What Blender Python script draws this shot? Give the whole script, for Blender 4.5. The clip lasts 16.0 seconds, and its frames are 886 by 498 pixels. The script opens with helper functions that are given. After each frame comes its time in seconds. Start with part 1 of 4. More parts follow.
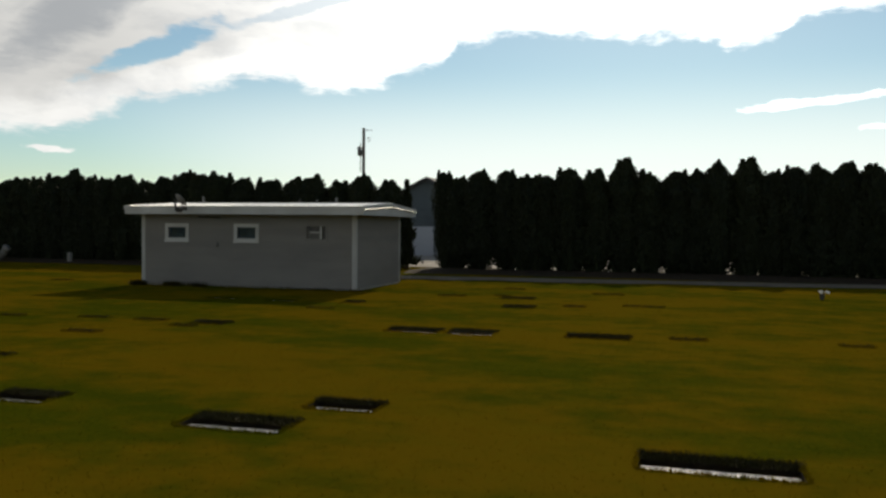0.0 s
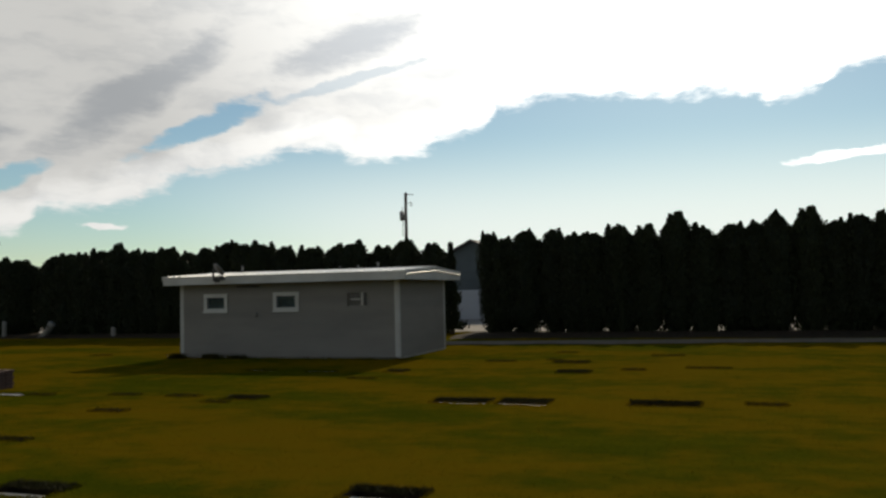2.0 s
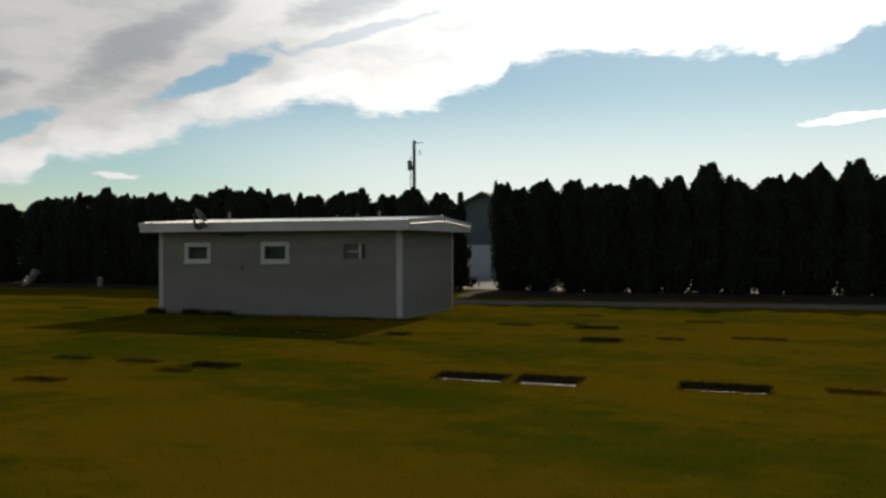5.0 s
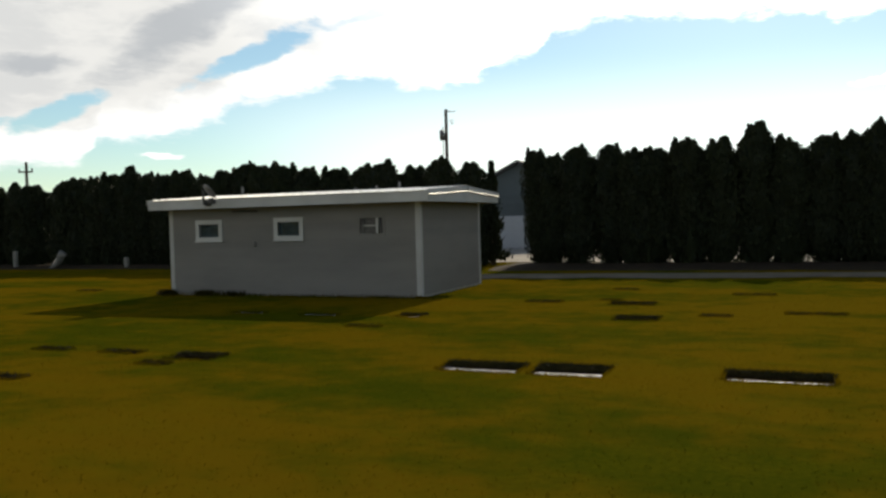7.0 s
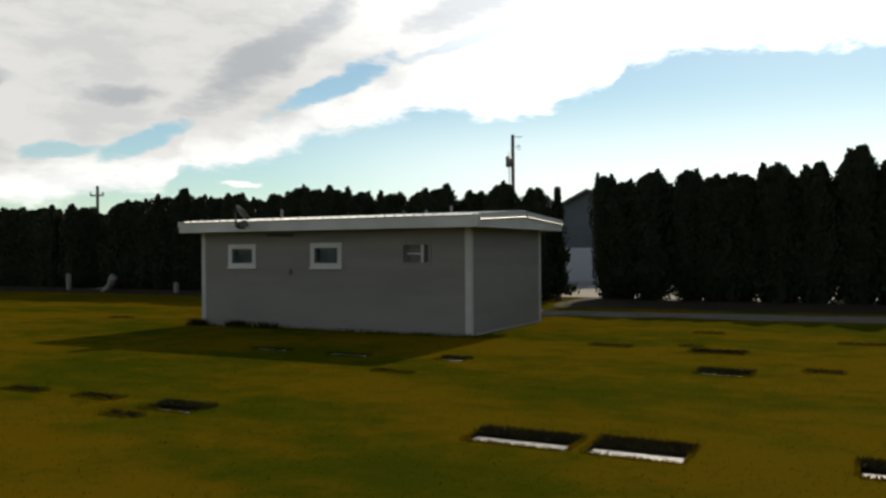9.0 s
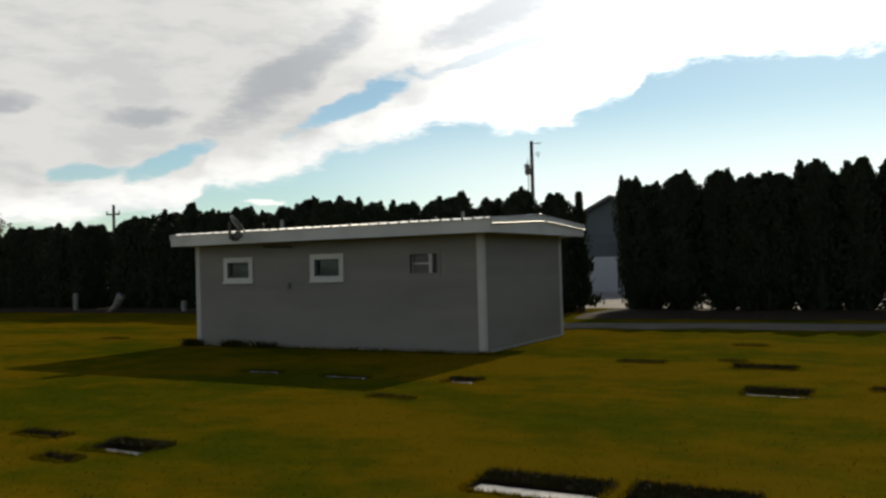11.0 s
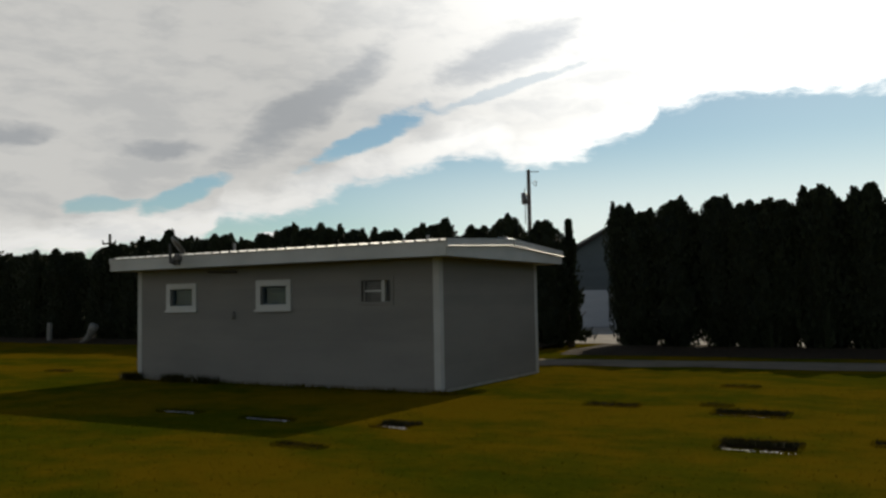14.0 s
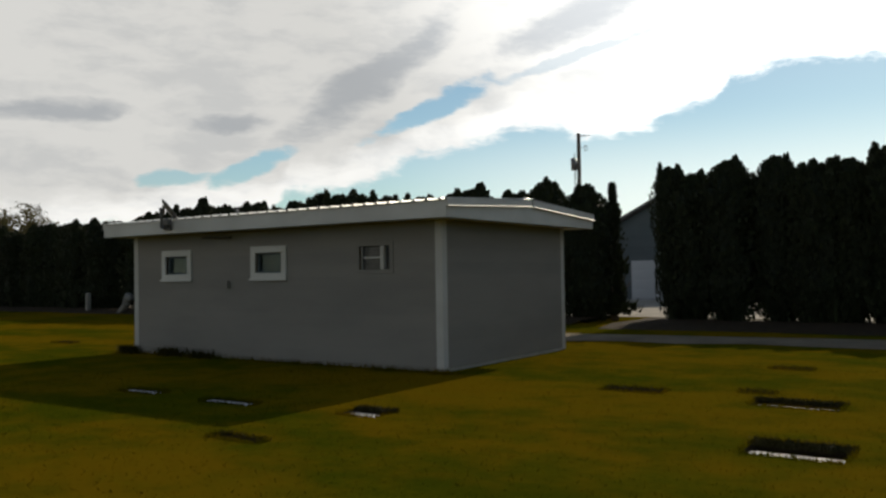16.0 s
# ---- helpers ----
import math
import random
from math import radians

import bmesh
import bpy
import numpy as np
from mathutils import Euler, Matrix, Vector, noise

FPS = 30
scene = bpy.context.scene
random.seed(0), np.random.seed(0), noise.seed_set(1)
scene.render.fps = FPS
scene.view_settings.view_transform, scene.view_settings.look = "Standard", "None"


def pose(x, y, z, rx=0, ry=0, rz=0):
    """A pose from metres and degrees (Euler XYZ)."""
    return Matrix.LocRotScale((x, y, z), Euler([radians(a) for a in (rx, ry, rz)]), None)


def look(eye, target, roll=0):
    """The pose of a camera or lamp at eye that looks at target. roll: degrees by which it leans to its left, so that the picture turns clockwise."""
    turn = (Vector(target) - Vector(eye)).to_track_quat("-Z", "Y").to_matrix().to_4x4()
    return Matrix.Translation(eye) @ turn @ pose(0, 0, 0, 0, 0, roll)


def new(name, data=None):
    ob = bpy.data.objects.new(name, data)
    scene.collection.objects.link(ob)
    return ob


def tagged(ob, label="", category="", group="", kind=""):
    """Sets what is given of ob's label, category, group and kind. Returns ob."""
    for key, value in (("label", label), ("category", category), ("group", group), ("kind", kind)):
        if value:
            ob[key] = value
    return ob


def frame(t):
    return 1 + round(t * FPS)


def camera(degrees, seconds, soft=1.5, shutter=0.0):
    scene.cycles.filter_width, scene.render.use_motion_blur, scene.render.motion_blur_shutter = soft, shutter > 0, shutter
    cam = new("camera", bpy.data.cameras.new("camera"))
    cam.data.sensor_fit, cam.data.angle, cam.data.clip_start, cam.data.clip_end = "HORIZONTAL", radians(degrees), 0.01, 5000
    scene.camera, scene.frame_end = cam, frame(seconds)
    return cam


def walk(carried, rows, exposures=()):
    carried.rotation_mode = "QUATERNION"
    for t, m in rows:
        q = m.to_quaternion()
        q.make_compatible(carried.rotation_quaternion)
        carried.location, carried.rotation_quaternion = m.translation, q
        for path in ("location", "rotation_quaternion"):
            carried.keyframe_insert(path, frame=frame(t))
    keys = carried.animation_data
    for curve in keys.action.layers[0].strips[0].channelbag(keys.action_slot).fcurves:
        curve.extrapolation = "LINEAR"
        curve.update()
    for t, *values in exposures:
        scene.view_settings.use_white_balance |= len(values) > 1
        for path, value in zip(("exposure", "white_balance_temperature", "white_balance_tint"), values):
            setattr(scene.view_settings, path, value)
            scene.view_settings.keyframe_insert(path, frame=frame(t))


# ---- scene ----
cam = camera(56.0, 16.0, soft=2.6)
PATH = [
    (0, (9.329, -23.257, 1.991), (8.782, -21.334, 1.935), 0.5),
    (0.5, (9.309, -23.103, 1.974), (8.845, -21.157, 1.968), -0.2),
    (1, (9.24, -22.918, 1.951), (8.76, -20.977, 1.901), -1.2),
    (1.5, (9.164, -22.662, 1.946), (8.598, -20.745, 1.885), -1.7),
    (2, (9.022, -22.215, 1.945), (8.373, -20.326, 2.044), -1.3),
    (2.5, (8.823, -21.77, 1.937), (8.119, -19.9, 2.018), -0.5),
    (3, (8.604, -21.343, 1.924), (7.894, -19.473, 1.986), 0.2),
    (3.5, (8.414, -20.91, 1.912), (7.729, -19.032, 1.96), 0.6),
    (6, (8.076, -18.744, 1.872), (7.396, -16.864, 1.804), -0.8),
    (6.5, (8.058, -18.356, 1.869), (7.337, -16.493, 1.779), -1.3),
    (7, (8.077, -17.947, 1.859), (7.306, -16.103, 1.787), -1.5),
    (7.5, (8.011, -17.478, 1.855), (7.185, -15.657, 1.81), -1.5),
    (8, (7.855, -16.869, 1.837), (6.988, -15.066, 1.815), -1.0),
    (8.5, (7.685, -16.214, 1.815), (6.785, -14.428, 1.808), -0.6),
    (9, (7.514, -15.649, 1.795), (6.59, -13.875, 1.8), -0.4),
    (9.5, (7.328, -15.185, 1.765), (6.388, -13.42, 1.788), -0.2),
    (9.7, (7.267, -15.032, 1.757), (6.324, -13.269, 1.793), -0.5),
    (12, (6.945, -13.459, 1.649), (5.969, -11.714, 1.686), -1.7),
    (12.5, (7.011, -13.156, 1.629), (6.04, -11.409, 1.684), -1.7),
    (13, (7.122, -12.871, 1.601), (6.155, -11.122, 1.68), -1.5),
    (13.5, (7.152, -12.553, 1.578), (6.175, -10.811, 1.684), -1.2),
    (14, (7.077, -12.152, 1.565), (6.082, -10.422, 1.687), -1.0),
    (14.5, (7.015, -11.686, 1.57), (5.993, -9.971, 1.696), -0.8),
    (15, (6.975, -11.158, 1.552), (5.922, -9.462, 1.669), -0.8),
    (15.5, (6.952, -10.663, 1.529), (5.863, -8.987, 1.622), -0.8),
    (16, (7.01, -10.255, 1.489), (5.884, -8.603, 1.546), -0.9),
]
EXPOSURES = [(0, -0.12), (0.5, 0.08), (1, -0.05), (2, -0.28), (3.5, -0.36), (6, -0.1), (7, 0.25), (9, 0.08), (12.5, -0.1), (13.5, -0.28), (15, -0.36), (16, -0.1)]
walk(cam, [(t, look(eye, target, roll)) for t, eye, target, roll in PATH], EXPOSURES)

# ---- light ----
SUN_AZ, SUN_EL = radians(-1.5), radians(31.5)
sun = new("sun", bpy.data.lights.new("sun", "SUN"))
sun.data.energy, sun.data.angle, sun.data.color = 4.8, radians(0.6), (1.0, 0.87, 0.66)
sun_way = Vector((math.sin(SUN_AZ) * math.cos(SUN_EL), math.cos(SUN_AZ) * math.cos(SUN_EL), math.sin(SUN_EL)))
sun.matrix_world = look(sun_way * 60, (0, 0, 0))


class Nodes:
    """Short hand for building node trees."""

    def __init__(self, tree):
        self.tree = tree

    def add(self, kind, inputs=None, **settings):
        node = self.tree.nodes.new(kind)
        for key, value in settings.items():
            setattr(node, key, value)
        for key, value in (inputs or {}).items():
            self.put(node.inputs[key], value)
        return node

    def put(self, socket, value):
        if isinstance(value, bpy.types.NodeSocket):
            self.tree.links.new(value, socket)
        else:
            socket.default_value = value

    def math(self, op, a, b=0.0, c=0.0, clamp=False):
        return self.add("ShaderNodeMath", {0: a, 1: b, 2: c}, operation=op, use_clamp=clamp).outputs[0]

    def noise(self, vector, scale, detail=4.0, rough=0.55, dims="3D"):
        return self.add("ShaderNodeTexNoise", {"Vector": vector, "Scale": scale, "Detail": detail, "Roughness": rough}, noise_dimensions=dims).outputs[0]

    def ramp(self, fac, stops, smooth=False):
        node = self.add("ShaderNodeValToRGB", {0: fac})
        el = node.color_ramp.elements
        node.color_ramp.interpolation = "EASE" if smooth else "LINEAR"
        while len(el) < len(stops):
            el.new(0.5)
        for e, (p, c) in zip(el, stops):
            e.position = p
            e.color = (c, c, c, 1) if isinstance(c, (int, float)) else (*c, 1)
        return node.outputs[0]

    def mix(self, fac, a, b, blend="MIX"):
        node = self.add("ShaderNodeMix", data_type="RGBA", blend_type=blend)
        self.put(node.inputs[0], fac)
        for socket, value in ((node.inputs[6], a), (node.inputs[7], b)):
            self.put(socket, (*value, 1) if isinstance(value, tuple) and len(value) == 3 else value)
        return node.outputs[2]

    def smooth(self, value, low, high):
        return self.add("ShaderNodeMapRange", {0: value, 1: low, 2: high, 3: 0.0, 4: 1.0}, interpolation_type="SMOOTHSTEP", clamp=True).outputs[0]


def build_world():
    world = bpy.data.worlds.new("sky")
    scene.world = world
    world.use_nodes = True
    world.node_tree.nodes.clear()
    n = Nodes(world.node_tree)
    way = n.add("ShaderNodeTexCoord").outputs["Generated"]
    xyz = n.add("ShaderNodeSeparateXYZ", {0: way}).outputs
    az = n.math("MULTIPLY", n.math("ARCTAN2", xyz[0], xyz[1]), 57.2958)
    el = n.math("MULTIPLY", n.math("ARCSINE", xyz[2]), 57.2958)
    sky = n.add("ShaderNodeTexSky", sky_type="NISHITA", sun_disc=False, sun_elevation=SUN_EL, sun_rotation=SUN_AZ, air_density=1.0, dust_density=0.25, ozone_density=1.0).outputs[0]
    raw_flat = n.add("ShaderNodeCombineXYZ", {0: n.math("MULTIPLY", az, 0.06), 1: n.math("MULTIPLY", el, 0.13), 2: 3.0}).outputs[0]
    az = n.math("ADD", az, n.math("MULTIPLY", n.math("SUBTRACT", n.noise(raw_flat, 2.6, 3.0, 0.5), 0.5), 3.0))
    el_flat = el
    el = n.math("ADD", el, n.math("MULTIPLY", n.math("SUBTRACT", n.noise(n.add("ShaderNodeVectorMath", {0: raw_flat, 1: (5.0, 2.0, 0.0)}).outputs[0], 3.4, 4.0, 0.6), 0.5), 1.4))
    flat = n.add("ShaderNodeCombineXYZ", {0: n.math("MULTIPLY", az, 0.055), 1: n.math("MULTIPLY", el, 0.16), 2: 0.0}).outputs[0]
    # the ragged lower edge of the cloud bank: its height in degrees, by azimuth
    edge = n.ramp(n.math("DIVIDE", n.math("ADD", az, 70.0), 100.0), CLOUD_EDGE)
    rag = n.math("SUBTRACT", n.noise(flat, 2.4, 6.0, 0.6), 0.5)
    fine = n.math("SUBTRACT", n.noise(flat, 7.0, 5.0, 0.6), 0.5)
    wisp = n.math("SUBTRACT", n.noise(flat, 17.0, 4.0, 0.6), 0.5)
    lift = n.math("ADD", n.math("SUBTRACT", el, n.math("MULTIPLY", edge, 30.0)), n.math("ADD", n.math("MULTIPLY", rag, 1.5), n.math("MULTIPLY", fine, 1.5)))
    bank = n.smooth(n.math("ADD", n.math("ADD", lift, 0.5), n.math("MULTIPLY", wisp, 1.1)), -0.2, 0.9)
    # gaps of blue in the bank, and wisps below it: azimuth, elevation, half width, half height, lean (and depth of a gap)
    def blob(a, e, w, h, lean, soft=0.5, rough=1.0):
        da = n.math("SUBTRACT", az, a)
        de = n.math("SUBTRACT", n.math("SUBTRACT", el, e), n.math("MULTIPLY", da, lean))
        r = n.math("ADD", n.math("POWER", n.math("ABSOLUTE", n.math("DIVIDE", da, w)), 2.0), n.math("POWER", n.math("ABSOLUTE", n.math("DIVIDE", de, h)), 2.0))
        r = n.math("ADD", r, n.math("ADD", n.math("MULTIPLY", rag, 2.2 * rough), n.math("MULTIPLY", n.math("ADD", fine, wisp), 2.6 * rough * rough)))
        return n.smooth(r, 1.0 + soft, max(1.0 - soft, 0.0))
    for spec in CLOUD_GAPS:
        bank = n.math("MULTIPLY", bank, n.math("SUBTRACT", 1.0, n.math("MULTIPLY", blob(*spec[:5], 0.5, 0.72), spec[5])))
    for spec in CLOUD_WISPS:
        bank = n.math("MAXIMUM", bank, blob(*spec))
    # high broken cloud all over the rest of the sky
    dome = n.add("ShaderNodeMapping", {"Vector": way, "Scale": (1.0, 1.0, 2.5)}).outputs[0]
    broken = n.smooth(n.noise(dome, 2.6, 6.0, 0.6), 0.44, 0.62)
    mask = n.math("MULTIPLY", bank, n.math("MAXIMUM", n.math("MULTIPLY", broken, 0.3), n.smooth(el, 30.0, 20.0)))
    # thick parts of the cloud are greyer, thin parts towards the sun are brightest
    toward = n.add("ShaderNodeVectorMath", {0: way, 1: tuple(sun_way)}, operation="DOT_PRODUCT").outputs["Value"]
    glow = n.smooth(toward, 0.76, 0.97)
    grey = 0.0
    for spec in CLOUD_GREYS:
        b = blob(*spec, 1.2, 0.75)
        grey = b if grey == 0.0 else n.math("MAXIMUM", grey, b)
    depth = n.math("MULTIPLY", n.smooth(n.noise(flat, 3.1, 5.0, 0.6), 0.42, 0.66), 0.35)
    thick = n.math("MAXIMUM", n.math("MULTIPLY", grey, 0.85), depth)
    tint = n.mix(thick, (0.985, 0.975, 0.935), (0.54, 0.57, 0.6))
    # the thin lower fringe of the bank lets more sun through
    fringe = n.math("MULTIPLY", n.smooth(lift, 2.6, 0.6), 0.32)
    power = n.math("ADD", n.math("ADD", CLOUD_BASE, fringe), n.math("MULTIPLY", glow, CLOUD_GLOW))
    haze = n.math("MULTIPLY", n.smooth(el_flat, 11.0, 3.5), n.smooth(toward, 0.7, 0.88))
    air = n.add("ShaderNodeBackground", {0: n.mix(n.math("MULTIPLY", haze, 0.75), n.mix(1.0, sky, SKY_TINT, "MULTIPLY"), (12.5, 13.0, 12.6)), 1: SKY_STRENGTH}).outputs[0]
    cloud = n.add("ShaderNodeBackground", {0: tint, 1: power}).outputs[0]
    out = n.add("ShaderNodeMixShader", {0: mask, 1: air, 2: cloud}).outputs[0]
    n.put(n.add("ShaderNodeOutputWorld").inputs[0], out)


# azimuth as (azimuth + 70) / 100, height of the edge as degrees / 30
CLOUD_EDGE = [((a + 70.0) / 100.0, e / 30.0) for a, e in ((-70, 2.6), (-57, 3.2), (-50.7, 4.1), (-45.6, 4.6), (-45, 5.6), (-41, 6.0), (-37.6, 7.3), (-36, 8.4), (-32, 9.2), (-29, 10.0), (-26, 9.9), (-24.3, 8.9), (-20.5, 9.6), (-16, 11.4), (-15.4, 12.6), (-11, 13.0), (-5.9, 13.1), (1.9, 12.4), (2.5, 11.6), (6.2, 12.5), (7, 13.4), (12, 13.6), (30, 14))]
CLOUD_GAPS = [(-35.0, 11.2, 4.0, 0.85, 0.45, 1.0), (-25.5, 14.2, 5.0, 0.35, 0.28, 0.4), (-52.2, 6.5, 2.2, 0.5, 0.05, 0.9), (-47.4, 7.2, 2.5, 0.65, 0.4, 1.0), (-42.6, 4.7, 3.0, 0.5, 0.1, 0.7)]
CLOUD_WISPS = [(8.5, 8.0, 5.2, 0.27, 0.09), (-41.0, 4.6, 1.6, 0.18, 0.02), (12.0, 6.2, 1.6, 0.15, 0.05)]
CLOUD_GREYS = [(-39.0, 13.2, 5.2, 1.5, 0.66), (-25.0, 16.6, 4.5, 1.2, 0.3), (-48.5, 10.1, 2.2, 0.6, 0.05), (-59.5, 10.5, 4.0, 0.6, 0.05)]
CLOUD_BASE, CLOUD_GLOW = 0.74, 0.8
SKY_STRENGTH, SKY_TINT = 0.086, (0.9, 1.02, 0.975)
build_world()


# ---- materials ----
def material(name, base, other, scale=(6.0, 60.0), rough=0.8, metal=0.0, bump=0.3, size=0.01, wear=0.5, spread=0.0, stretch=(1, 1, 1), spec=0.5):
    """A surface that varies at two scales between two colours, with fine relief."""
    mat = bpy.data.materials.new(name)
    mat.use_nodes = True
    n = Nodes(mat.node_tree)
    bsdf = mat.node_tree.nodes["Principled BSDF"]
    where = n.add("ShaderNodeMapping", {"Vector": n.add("ShaderNodeTexCoord").outputs["Object"], "Scale": stretch}).outputs[0]
    broad, grain = n.noise(where, scale[0], 5.0), n.noise(where, scale[1], 5.0, 0.65)
    both = n.math("ADD", n.math("MULTIPLY", broad, 1 - wear * 0.5), n.math("MULTIPLY", grain, wear * 0.5))
    if spread:
        both = n.math("ADD", both, n.math("MULTIPLY", n.math("SUBTRACT", n.add("ShaderNodeObjectInfo").outputs["Random"], 0.5), spread))
    n.put(bsdf.inputs["Base Color"], n.mix(n.smooth(both, 0.32, 0.68), base, other))
    n.put(bsdf.inputs["Roughness"], n.math("ADD", rough - 0.08, n.math("MULTIPLY", grain, 0.16)))
    bsdf.inputs["Metallic"].default_value = metal
    bsdf.inputs["Specular IOR Level"].default_value = spec
    n.put(bsdf.inputs["Normal"], n.add("ShaderNodeBump", {"Strength": bump, "Distance": size, "Height": grain}).outputs[0])
    return mat


def lawn_material(name, blade=False):
    """Autumn lawn: green with yellowed and brown drifts metres wide, and fine tufts."""
    mat = bpy.data.materials.new(name)
    mat.use_nodes = True
    n = Nodes(mat.node_tree)
    bsdf = mat.node_tree.nodes["Principled BSDF"]
    where = n.add("ShaderNodeNewGeometry").outputs["Position"]
    drift = n.noise(n.add("ShaderNodeMapping", {"Vector": where, "Scale": (0.17, 0.32, 0.0)}).outputs[0], 1.0, 5.0, 0.6)
    patch = n.noise(where, 1.7, 4.0, 0.6)
    tuft = n.math("ADD", n.math("MULTIPLY", n.noise(where, 16.0, 4.0, 0.7), 0.55), n.math("MULTIPLY", n.noise(n.add("ShaderNodeMapping", {"Vector": where, "Scale": (0.5, 1.1, 0.0)}).outputs[0], 1.3, 5.0, 0.65), 0.45))
    fine = n.noise(where, 90.0, 3.0, 0.7)
    colour = n.mix(n.smooth(n.math("ADD", n.math("MULTIPLY", drift, 0.7), n.math("MULTIPLY", patch, 0.3)), 0.4, 0.57), (0.032, 0.041, 0.0008), (0.104, 0.063, 0.0016))
    colour = n.mix(n.math("MULTIPLY", n.smooth(tuft, 0.44, 0.64), 0.42), colour, (0.085, 0.074, 0.002))
    colour = n.mix(n.math("MULTIPLY", n.smooth(fine, 0.55, 0.3), 0.4), colour, (0.024, 0.023, 0.0005))
    mat.node_tree.nodes.remove(bsdf)
    bsdf = n.add("ShaderNodeBsdfDiffuse", {0: colour, 1: 0.6})
    if blade:
        glow = n.add("ShaderNodeBsdfTranslucent", {0: n.mix(0.25, colour, (0.1, 0.09, 0.002))}).outputs[0]
        out = n.add("ShaderNodeMixShader", {0: 0.4, 1: bsdf.outputs[0], 2: glow}).outputs[0]
        n.put(mat.node_tree.nodes["Material Output"].inputs[0], out)
    else:
        high = n.math("ADD", n.math("MULTIPLY", tuft, 0.6), n.math("MULTIPLY", fine, 0.4))
        n.put(bsdf.inputs["Normal"], n.add("ShaderNodeBump", {"Strength": 0.35, "Distance": 0.03, "Height": high}).outputs[0])
        shine = n.add("ShaderNodeBsdfGlossy", {"Color": n.mix(0.5, colour, (0.16, 0.15, 0.02)), "Roughness": 0.8, "Normal": bsdf.inputs["Normal"].links[0].from_socket}).outputs[0]
        n.put(mat.node_tree.nodes["Material Output"].inputs[0], n.add("ShaderNodeMixShader", {0: 0.07, 1: bsdf.outputs[0], 2: shine}).outputs[0])
    return mat


def leaf_material(name, dark, light):
    mat = bpy.data.materials.new(name)
    mat.use_nodes = True
    n = Nodes(mat.node_tree)
    bsdf = mat.node_tree.nodes["Principled BSDF"]
    pick = n.add("ShaderNodeNewGeometry").outputs["Random Per Island"]
    tree = n.add("ShaderNodeObjectInfo").outputs["Random"]
    colour = n.mix(n.math("ADD", n.math("MULTIPLY", pick, 0.7), n.math("MULTIPLY", tree, 0.3)), dark, light)
    n.put(bsdf.inputs["Base Color"], colour)
    bsdf.inputs["Roughness"].default_value = 0.65
    bsdf.inputs["Specular IOR Level"].default_value = 0.2
    glow = n.add("ShaderNodeBsdfTranslucent", {0: colour}).outputs[0]
    n.put(mat.node_tree.nodes["Material Output"].inputs[0], n.add("ShaderNodeMixShader", {0: 0.14, 1: bsdf.outputs[0], 2: glow}).outputs[0])
    return mat


def glass_material(name):
    mat = bpy.data.materials.new(name)
    mat.use_nodes = True
    bsdf = mat.node_tree.nodes["Principled BSDF"]
    bsdf.inputs["Base Color"].default_value = (0.62, 0.7, 0.72, 1)
    bsdf.inputs["Roughness"].default_value = 0.03
    bsdf.inputs["Transmission Weight"].default_value = 1.0
    bsdf.inputs["IOR"].default_value = 1.25
    return mat


SIDING = material("painted_siding", (0.163, 0.154, 0.141), (0.128, 0.123, 0.114), (0.9, 40), 0.7, bump=0.15, spread=0.12, stretch=(0.5, 0.5, 2))
WHITE = material("white_trim_paint", (0.43, 0.43, 0.42), (0.35, 0.347, 0.335), (1.2, 50), 0.55, bump=0.12, wear=0.3)
BOARD = material("corner_board_paint", (0.36, 0.36, 0.35), (0.3, 0.295, 0.28), (1.2, 50), 0.6, bump=0.12, wear=0.3)
ROOF = material("pale_roof_metal", (0.62, 0.63, 0.63), (0.5, 0.5, 0.5), (1.0, 80), 0.32, 0.6, 0.05)
STEEL = material("weathered_steel", (0.2, 0.2, 0.2), (0.12, 0.115, 0.11), (4, 80), 0.5, 0.7, 0.1)
DARK_PAINT = material("dark_enamel", (0.03, 0.03, 0.032), (0.05, 0.048, 0.045), (5, 90), 0.45, 0.1, 0.1)
SHEATH = material("building_paper", (0.2, 0.19, 0.17), (0.15, 0.14, 0.13), (2, 40), 0.9)
INSIDE = material("inner_plaster", (0.1, 0.11, 0.12), (0.07, 0.078, 0.085), (1, 40), 0.9)
CONCRETE = material("old_concrete", (0.36, 0.35, 0.33), (0.26, 0.255, 0.24), (1.5, 50), 0.9, bump=0.5, spec=0.08)
GRANITE = material("pale_granite", (0.42, 0.41, 0.39), (0.25, 0.245, 0.235), (8, 160), 0.5, bump=0.4, size=0.004, spec=0.3)
SOIL = material("damp_soil", (0.045, 0.032, 0.02), (0.025, 0.02, 0.014), (6, 60), 0.95, bump=0.8, size=0.02, spec=0.08)
YARD = material("sunlit_gravel", (0.3, 0.275, 0.24), (0.2, 0.185, 0.165), (1.2, 45), 0.95, bump=0.9, size=0.02, spec=0.08)
GRAVEL = material("packed_gravel", (0.165, 0.138, 0.102), (0.11, 0.092, 0.07), (1.2, 45), 0.95, bump=0.9, size=0.02, spec=0.08)
BARK = material("fibrous_bark", (0.12, 0.085, 0.06), (0.065, 0.048, 0.036), (5, 40), 0.9, bump=0.9, size=0.02, stretch=(3, 3, 0.4))
POST_WOOD = material("weathered_post_wood", (0.2, 0.19, 0.17), (0.13, 0.125, 0.115), (3, 50), 0.9, stretch=(4, 4, 0.4))
POLE_WOOD = material("tarred_pole_wood", (0.1, 0.085, 0.07), (0.06, 0.052, 0.045), (3, 50), 0.85, stretch=(4, 4, 0.3))
